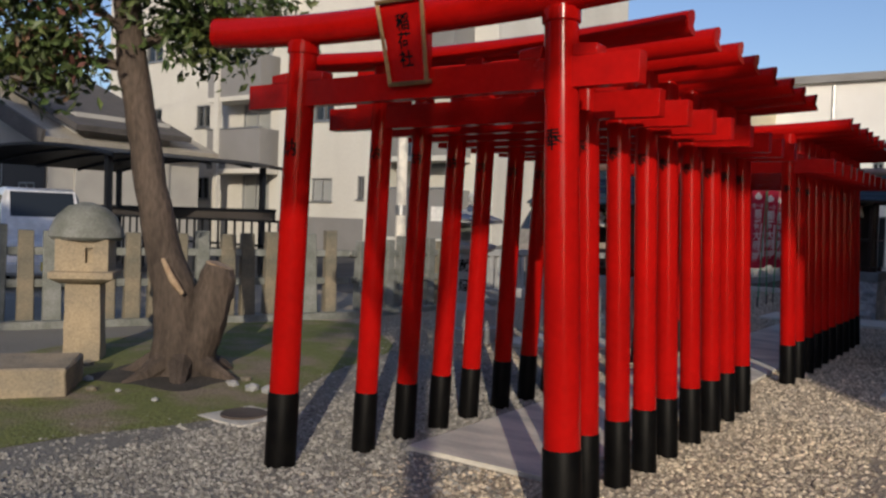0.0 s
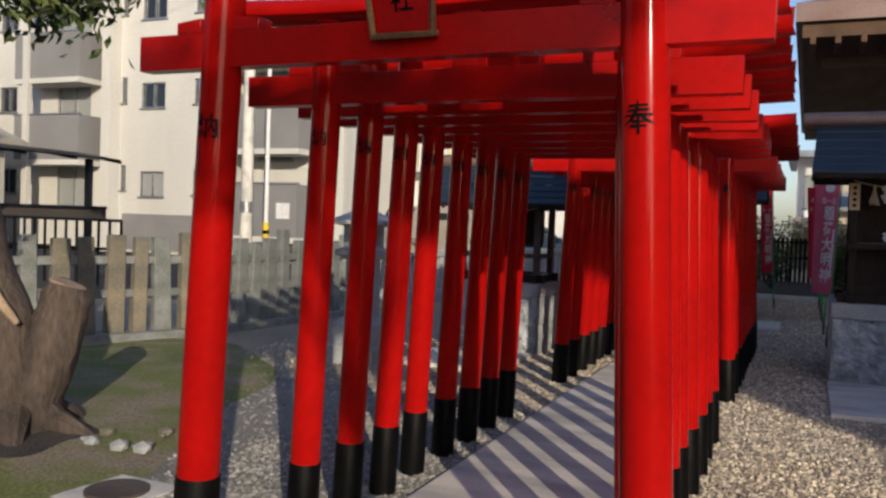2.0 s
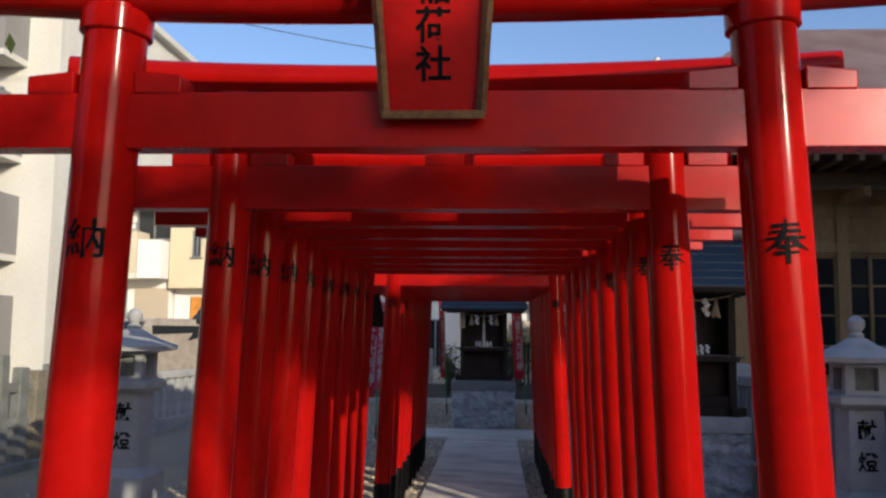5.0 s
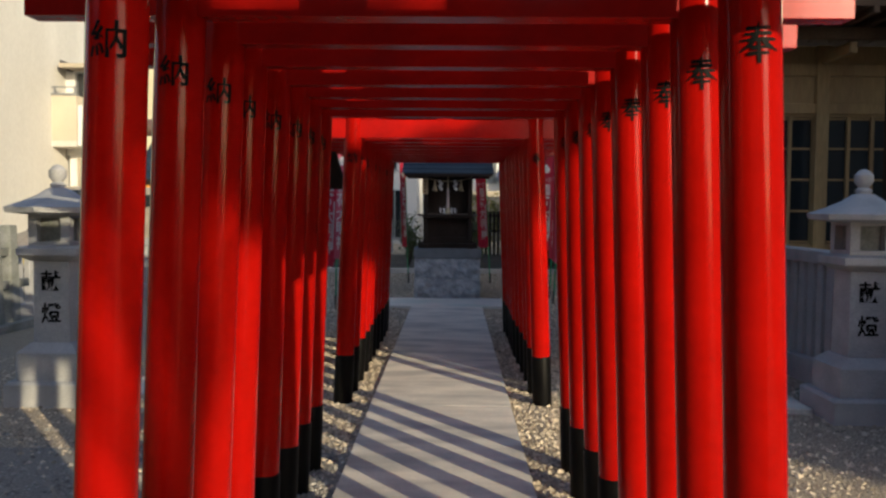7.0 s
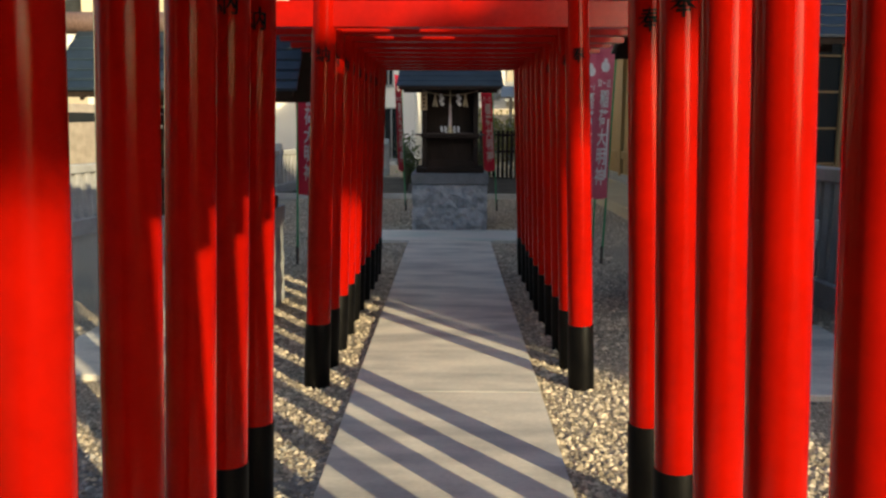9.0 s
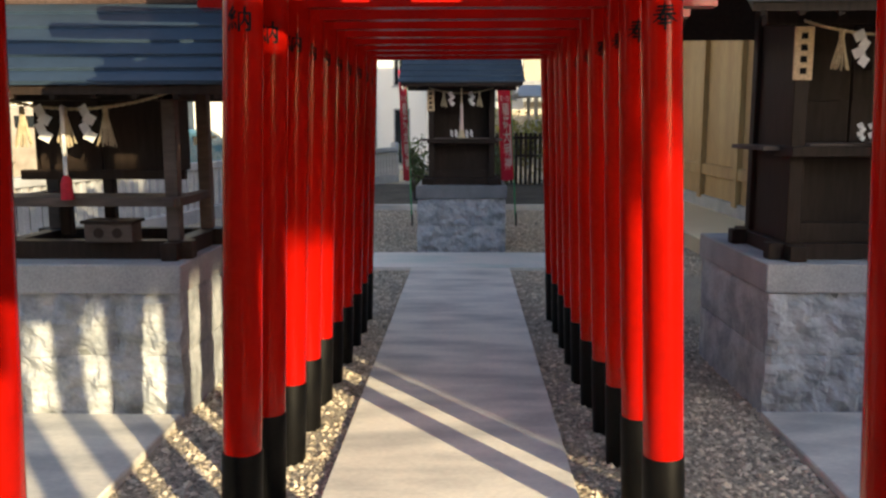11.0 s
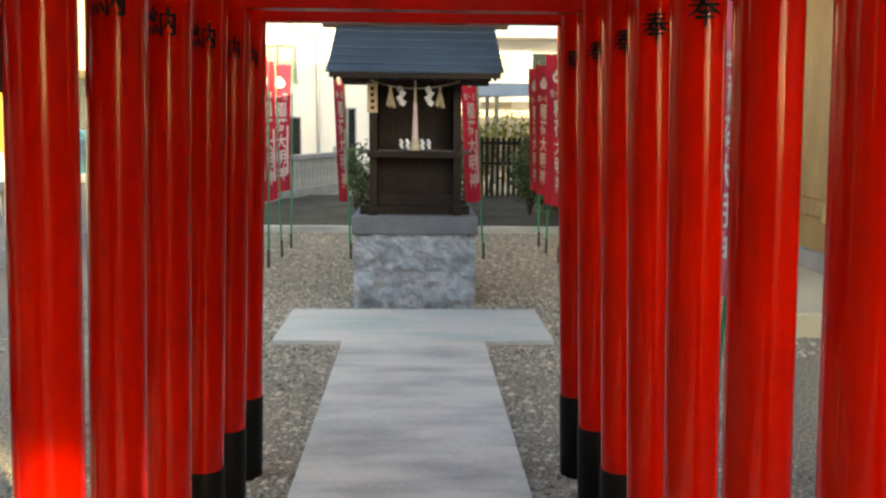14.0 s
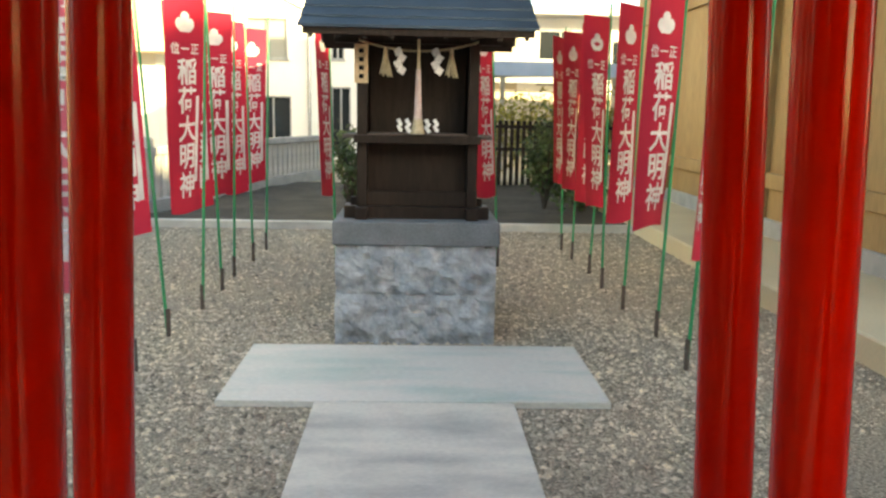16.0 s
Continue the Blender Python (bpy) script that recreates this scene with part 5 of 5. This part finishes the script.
part("cornice", boxed(-33.2, -16.1, 23.75, 36.2, 12.6, 12.85), OFF_WHITE, apt, smooth=False)
part("foot_panel", boxed(-20.4, -17.0, 23.95, 23.995, -0.1, 1.15), TAUPE, apt, smooth=False)
apt2 = thing("apartment_building", pose(-0.28, -0.19, 0.3), "white apartment wing with grey balcony fronts and corner pole", "apartment building")
wins = [(-15.6, -14.2, 0.2 + 2.9 * k, 2.1 + 2.9 * k, PANE_LIGHT) for k in range(4)]
face_with_windows(apt2, -16.2, -12.22, 25.2, 12.2, wins, OFF_WHITE, 36)
for k in range(4):
    balcony(apt2, -16.15, -13.2, 25.2, 0.55 + 2.85 * k, 2.25 + 2.85 * k, 1.2, TAUPE)
part("notice", boxed(-13.95, -13.45, 23.97, 23.985, 1.15, 1.65), PAPER, apt2, "white notice board", False)
part("cornice", boxed(-16.2, -11.9, 24.0, 36.2, 12.2, 12.45), OFF_WHITE, apt2, smooth=False)

BALCONY_CREAM = material("cream_balcony_panel", (0.60, 0.53, 0.40), 0.8, alt=(0.52, 0.46, 0.35), scale=0.8, fine=40, bump=0.1, mottle=0.1)
house = thing("house", pose(0, 0, 0), "white gabled house with cream balcony and yellow brick block", "house", "neighbour houses")
face_with_windows(house, -16.6, -10.9, 30.0, 5.9, [(-13.2, -12.4, 2.05, 3.1, PANE_LIGHT), (-12.2, -10.95, 4.72, 5.8), (-14.4, -13.3, 4.95, 5.75, PANE_LIGHT)], PLASTER, 40)
gab = bmesh.new()
fa = [gab.verts.new((x, 30.0, z)) for x, z in ((-17.9, 5.9), (-12.5, 5.9), (-15.2, 8.05))]
fb2 = [gab.verts.new((v.co.x, 40.0, v.co.z)) for v in fa]
gab.faces.new(fa); gab.faces.new(fb2[::-1])
for k in range(3):
    gab.faces.new((fa[k], fb2[k], fb2[(k + 1) % 3], fa[(k + 1) % 3]))
bmesh.ops.recalc_face_normals(gab, faces=gab.faces)
part("gable", gab, PLASTER, house, smooth=False)
for sx, ang in ((1, 38.5), (-1, 141.5)):
    rs_ = part("roof_slope", boxed(0, 3.75, 29.6, 40.2, 0, 0.14), ROOF_TILE, house, smooth=False)
    rs_.matrix_local = pose(-15.2, 0, 8.1, 0, ang) if sx > 0 else pose(-15.2, 0, 8.24, 0, ang)
balcony(house, -14.9, -11.72, 30.0, 3.5, 4.92, 1.0, BALCONY_CREAM)
part("hand_rail", boxed(-14.9, -11.72, 29.04, 29.08, 5.16, 5.2), GREY_METAL, house, smooth=False)
for k in range(6):
    part("rail_post", boxed(-14.86 + 0.61 * k, -14.82 + 0.61 * k, 29.04, 29.08, 4.98, 5.16), GREY_METAL, house, smooth=False)
part("parapet", boxed(-11.7, -10.9, 29.05, 29.99, 3.35, 4.62), PLASTER, house, smooth=False)
part("canopy", boxed(-12.35, -10.86, 29.2, 29.99, 5.82, 5.95), BEIGE, house, smooth=False)
blk = part("brick_block", wall_mesh(-10.86, -9.1, 3.05, 6.3, [(-10.1, -9.78, 4.1, 5.0)], 0.2), CREAM, house, "yellow brick upper storey", False)
blk.matrix_local = pose(0, 29.7, 0)
part("block_body", boxed(-10.86, -9.1, 29.95, 38, 3.05, 6.3), CREAM, house, smooth=False)
house_window(house, -10.1, -9.78, 29.7, 4.1, 5.0)
part("block_cap", boxed(-10.95, -9.0, 29.6, 38.1, 6.3, 6.42), TAUPE, house, smooth=False)
part("garage_door", boxed(-12.12, -10.95, 29.93, 29.99, -0.1, 3.05), BEIGE, house, "beige roller garage door", False)
part("porch_wall", boxed(-10.86, -9.3, 30.3, 30.45, -0.1, 3.04), PLASTER, house, smooth=False)
dr = part("door", boxed(-10.26, -9.8, 30.22, 30.29, 0.6, 2.78), ORANGE, house, "orange-brown front door", False)
part("door_frame", boxed(-9.79, -9.72, 30.2, 30.29, 0.6, 2.85), PLASTER, dr, smooth=False)

# pale houses' render darkened to grey, their shade put into the colour
SHADED_RENDER = material("shaded_render", (0.42, 0.41, 0.38), 0.85, alt=(0.34, 0.33, 0.31), scale=0.8, bump=0.1, mottle=0.1)
gable = thing("house", pose(-2.3, -1.6, 0), "white gabled house with grey sloping roof edges", "house", "neighbour houses")
bm = bmesh.new()
prof = [(-31, -0.2), (-21.3, -0.2), (-21.3, 3.9), (-29.0, 6.7), (-31, 6.0)]
a = [bm.verts.new((x, 17.0, z)) for x, z in prof]
b = [bm.verts.new((x, 23.0, z)) for x, z in prof]
bm.faces.new(a); bm.faces.new(b[::-1])
for i in range(5):
    bm.faces.new((a[i], b[i], b[(i + 1) % 5], a[(i + 1) % 5]))
bmesh.ops.recalc_face_normals(bm, faces=bm.faces)
part("wall", bm, SHADED_RENDER, gable, smooth=False)
for (x0, z0), (x1, z1) in (((-20.6, 3.72), (-29.0, 6.85)), ((-29.0, 6.85), (-33, 5.3))):
    L = math.hypot(x1 - x0, z1 - z0)
    r = part("roof_slope", boxed(0, L, 16.5, 23.4, 0, 0.25), ROOF_PALE, gable, smooth=False)
    part("bargeboard", boxed(0, L, 16.38, 16.496, -0.22, 0.32), ROOF_TILE, r, "dark grey bargeboard", False)
    r.matrix_local = pose(x0, 0, z0, 0, -math.degrees(math.atan2(z1 - z0, x1 - x0)))
# dark sheet painted in for the carport's shade on the lower wall
part("shade_sheet", boxed(-30.9, -21.35, 16.9, 16.97, -0.1, 3.0), DARK_SCREEN_SHADE, gable, "dark brown sheet standing in for shade on the lower wall", False)
for x0, x1, z0, z1 in ((-25.6, -24.0, 2.2, 3.3), (-22.9, -21.9, 0.4, 2.3), (-28, -26.9, 3.4, 4.3)):
    house_window(gable, x0, x1, 16.85, z0, z1)
gable2 = thing("house", pose(-4.6, -3.2, 0.1), "pale house with a brown tiled roof behind the carport", "house", "neighbour houses")
part("wall", boxed(-27, -18.9, 19.5, 23.2, -0.2, 4.6), SHADED_RENDER, gable2, smooth=False)
part("roof_slope", boxed(0, 7.5, 19.0, 23.5, 0, 0.2), ROOF_TILE, gable2, smooth=False).matrix_local = pose(-18.0, 0, 4.1, 0, 201)
far = thing("house", pose(0, 0, 0), "far house with an orange tiled hip roof", "house", "neighbour houses")
part("wall", boxed(-44, -33, 34, 44, -0.2, 7.5), BEIGE, far, smooth=False)
part("roof", hip_roof(-44.6, -32.4, 33.4, 44.6, 7.5, 39, -41, -36, 10, 0.2), BEIGE, far, smooth=False)

# behind the shrine
hw1 = thing("house", pose(0, 0, 0), "bright white house wall with small windows and a drainpipe", "house", "neighbour houses")
face_with_windows(hw1, -7.2, -1.4, 37, 7.5, [(-5.1, -3.9, 3.0, 4.2, PANE_LIGHT), (-4.9, -3.8, 0.5, 1.9), (-2.6, -2.2, 3.0, 4.3), (-2.6, -2.0, 0.2, 2.2)], PLASTER, 46)
part("drainpipe", tubed([(-3.25, 36.95, 0), (-3.25, 36.95, 4.4), (-4.1, 36.95, 4.8), (-4.1, 36.95, 7.4)], [0.05] * 4, 8), GREY_METAL, hw1)
part("cornice", boxed(-7.4, -1.2, 36.7, 46, 7.5, 7.8), TAUPE, hw1, smooth=False)
hw2 = thing("house", pose(0, 0, 0), "cream house with an overhanging upper storey", "house", "neighbour houses")
part("upper", boxed(-8.9, -6.3, 33, 42, 2.9, 7), CREAM, hw2, smooth=False)
part("lower", boxed(-8.9, -6.9, 33.9, 42, -0.2, 2.9), PLASTER, hw2, smooth=False)
hw3 = thing("house", pose(0, 0, 0), "pale house with a grey balcony and flat eave", "house", "neighbour houses")
face_with_windows(hw3, 0.9, 9.5, 40, 4.7, [(4.1, 5.6, 2.5, 4.3), (1.2, 2.0, 2.6, 4.0, PANE_LIGHT), (6.6, 8.0, 2.6, 4.0)], PLASTER, 48)
part("panel", boxed(2.3, 3.4, 39.93, 39.99, 2.3, 4.2), BEIGE, hw3, "beige wall panel", False)
part("balcony_rail", boxed(2.2, 6.2, 39.2, 39.25, 2.5, 3.3), GREY_METAL, hw3, smooth=False)
part("eave", boxed(0.5, 9.8, 38.9, 48, 4.7, 4.95), GREY_METAL, hw3, smooth=False)
part("lower_storey", boxed(0.8, 9.6, 39.7, 39.95, -0.1, 2.2), BEIGE, hw3, smooth=False)


def carport(m, w, d, h, rise, mat, label):
    t = thing("carport", m, label, "carport", "carports")
    n = 12
    bm = bmesh.new()
    arc = [(w * (i / n - 0.5), h + rise * (1 - (2 * i / n - 1) ** 2)) for i in range(n + 1)]
    for (xa, za), (xb, zb) in zip(arc, arc[1:]):
        c = [bm.verts.new(p) for p in ((xa, 0, za), (xb, 0, zb), (xb, d, zb), (xa, d, za), (xa, 0, za + 0.03), (xb, 0, zb + 0.03), (xb, d, zb + 0.03), (xa, d, za + 0.03))]
        for f in ((3, 2, 1, 0), (4, 5, 6, 7), (0, 1, 5, 4), (2, 3, 7, 6)):
            bm.faces.new([c[k] for k in f])
    bmesh.ops.remove_doubles(bm, verts=bm.verts, dist=0.001)
    part("roof_sheet", bm, mat, t)
    for y in np.linspace(0, d, 5):
        part("rib", tubed([(x, float(y), z - 0.02) for x, z in arc], [0.035] * (n + 1), 6), BLACK_METAL if mat is not BLUE_ROOF else GREY_METAL, t)
    if mat is BLUE_ROOF:
        part("fascia", boxed(-w / 2, w / 2, -0.08, -0.04, h - 0.1, h + 0.26), mat, t, smooth=False)
    for x in (-w / 2 + 0.6, w / 2 - 0.6):
        for y in (0.3, d - 0.3):
            part("post", boxed(x - 0.06, x + 0.06, y - 0.06, y + 0.06, -0.05, h + 0.03), BLACK_METAL if mat is not BLUE_ROOF else GREY_METAL, t, smooth=False)
    return t


SMOKED = material("smoked_sheet", (0.008, 0.009, 0.011), 0.5, spec=0.12, bump=0, mottle=0.1)
carport(pose(-15.9, 10.4, 0), 7.2, 4.8, 2.6, 0.3, SMOKED, "black framed carport with curved smoked roof")
carport(pose(4.2, 33.6, 0), 5.0, 4.0, 2.6, 0.1, BLUE_ROOF, "carport with pale blue sheet roof")
rail = thing("metal_railing", pose(0, 0, 0), "black metal railing beyond the stone fence", "railing")
for z, x1 in ((0.75, -11.2), (1.33, -11.2), (1.58, -11.6)):
    part("rail", boxed(-19.0, x1, 14.1, 14.15, z - 0.03, z + 0.03), BLACK_METAL, rail, smooth=False)
for i in range(27):
    part("baluster", boxed(-19.0 + i * 0.3, -18.96 + i * 0.3, 14.1, 14.14, 0, 1.33), BLACK_METAL, rail, smooth=False)
part("screen", boxed(-19.0, -11.65, 14.16, 14.18, 1.36, 1.56), DARK_SCREEN_SHADE, rail, "dark screen panel", False)


def car(m, body_mat, L, W, H, van, label, cat):
    """Body swept from a side profile, with glass, lamps, bumper and wheels. Nose points to -y."""
    t = thing("van" if van else "car", m, label, cat, "parked vehicles")
    nose = [(0.0, 0.28), (0.0, 0.72), (0.12, 0.86), (0.55 if van else 0.95, 0.98), (1.05 if van else 1.75, H - 0.06), (1.3 if van else 2.1, H), (L - 0.5, H), (L - (0.05 if van else 0.55), H - 0.12), (L, 0.95), (L, 0.28)]
    bm = bmesh.new()
    rows = []
    for s in (-1, -0.9, 0.9, 1):
        k = 1.0 if abs(s) < 1 else 0.94
        rows.append([bm.verts.new((s * W / 2 * (0.86 if z > 1.0 else 1), y if abs(s) < 1 else y + 0.04 * (1 if y < L / 2 else -1), 0.28 + (z - 0.28) * k)) for y, z in nose])
    for a, b in zip(rows, rows[1:]):
        for i in range(len(nose)):
            j = (i + 1) % len(nose)
            bm.faces.new((a[i], a[j], b[j], b[i]))
    bm.faces.new(rows[0]); bm.faces.new(rows[-1][::-1])
    bmesh.ops.recalc_face_normals(bm, faces=bm.faces)
    part("body", bm, body_mat, t)
    (ya, za), (yb, zb) = nose[3], nose[4]
    bm = bmesh.new()
    q = [(-W * 0.38, ya + 0.06, za + 0.05), (W * 0.38, ya + 0.06, za + 0.05), (W * 0.36, yb - 0.03, zb - 0.03), (-W * 0.36, yb - 0.03, zb - 0.03)]
    nrm = Vector((0, -(zb - za), yb - ya)).normalized() * 0.012
    f0 = [bm.verts.new(Vector(p) + nrm) for p in q]
    f1 = [bm.verts.new(Vector(p) - nrm) for p in q]
    bm.faces.new(f0); bm.faces.new(f1[::-1])
    for i in range(4):
        bm.faces.new((f0[i], f1[i], f1[(i + 1) % 4], f0[(i + 1) % 4]))
    bmesh.ops.recalc_face_normals(bm, faces=bm.faces)
    part("windscreen", bm, PANE, t, smooth=False)
    for s in (-1, 1):
        part("side_window", boxed(s * W * 0.435 - 0.02, s * W * 0.435 + 0.02, yb + 0.1, L - 0.75, 1.02, H - 0.16), PANE, t, smooth=False)
        part("headlight", boxed(s * W * 0.36 - 0.14, s * W * 0.36 + 0.14, -0.015, 0.06, 0.62, 0.76, 0.02), PANE_LIGHT, t)
        part("mirror", boxed(s * (W / 2 + 0.1) - 0.1, s * (W / 2 + 0.1) + 0.1, yb - 0.25, yb - 0.1, 0.98, 1.14, 0.03), body_mat, t)
        for y in (0.75, L - 0.75):
            w = part("wheel", tubed([(s * (W / 2 - 0.16), y, 0.3), (s * (W / 2 + 0.01), y, 0.3)], [0.3, 0.3], 20), BLACK, t)
            part("rim", tubed([(s * (W / 2 - 0.02), y, 0.3), (s * (W / 2 + 0.018), y, 0.3)], [0.18, 0.18], 14), GREY_METAL, w)
    part("bumper", boxed(-W / 2, W / 2, -0.05, 0.1, 0.3, 0.5, 0.03), BLACK_METAL if not van else body_mat, t)
    part("plate", boxed(-0.17, 0.17, -0.065, -0.052, 0.36, 0.52), YELLOW, t, "yellow number plate", False)
    return t


car(pose(-11.6, 8.75, 0, 0, 0, 70), WHITE_METAL, 3.4, 1.5, 1.85, True, "white parked minivan with dark windscreen", "van")
car(pose(-6.9, 24.4, 0, 0, 0, 160), WHITE_METAL, 3.6, 1.6, 1.5, False, "white parked car beyond the picket fence", "car")
car(pose(-8.3, 19.0, 0, 0, 0, -28), material("tan_van_paint", (0.36, 0.31, 0.25), 0.35, bump=0, coat=0.4, mottle=0.05), 3.4, 1.5, 1.9, True, "tan parked minivan beyond the stone fence", "van")
car(pose(-6.2, 28.6, 0, 0, 0, 165), material("blue_car_paint", (0.05, 0.16, 0.22), 0.3, bump=0, coat=0.5), 3.6, 1.6, 1.5, False, "teal blue parked car beyond the picket fence", "car")

for x, y, h, r, mat, lab in ((-12.55, 20, 11, 0.17, CONCRETE, "tall grey concrete utility pole"), (6.2, 33, 12, 0.16, CONCRETE, "distant grey utility pole")):
    up = thing("utility_pole", pose(x, y, 0), lab, "utility pole")
    part("shaft", tubed([(0, 0, -0.2), (0, 0, h)], [r, r * 0.7], 14), mat, up)
    part("crossarm", boxed(-0.9, 0.9, -0.05, 0.05, h - 1.0, h - 0.9), GREY_METAL, up)
    part("band", tubed([(0, 0, 1.6), (0, 0, 1.9)], [r + 0.01, r + 0.01], 14), GREY_METAL, up)
gp = thing("guy_wire_pole", pose(-11.62, 19.6, 0), "slim white pole with a yellow and black guard", "pole")
part("shaft", tubed([(0, 0, -0.1), (0, 0, 8.5)], [0.06, 0.05], 10), PLASTER, gp)
gd = part("guard", tubed([(0, 0, 0.9), (0, 0, 1.35)], [0.085, 0.085], 10), YELLOW, gp, "yellow guard with black stripes")
part("stripe", tubed([(0, 0, 1.05), (0, 0, 1.15)], [0.088, 0.088], 10), BLACK, gd)
for k, (p, q, s) in enumerate((((-12.55, 20, 10.4), (6.2, 33, 11.3), 0.7), ((-12.55, 20, 10.6), (-32, 4, 10.4), 0.6), ((6.2, 33, 11.4), (30, 30, 11), 0.7))):
    wv = tubed([Vector(p).lerp(Vector(q), i / 14) - Vector((0, 0, s * 4 * (i / 14) * (1 - i / 14))) for i in range(15)], [0.012] * 15, 5)
    wire = tagged(new("overhead_cable", mesh_of(wv)), "thin dark overhead power cable", "cable", "overhead cables")
    wire.data.materials.append(BLACK_METAL)
road = tagged(new("road", mesh_of(grid_sheet(-40, -6.6, 12.9, 24.0, 4, lambda x, y: 0.006))), "grey asphalt lane and parking beyond the fence", "road", kind="structure")
road.data.materials.append(ASPHALT)
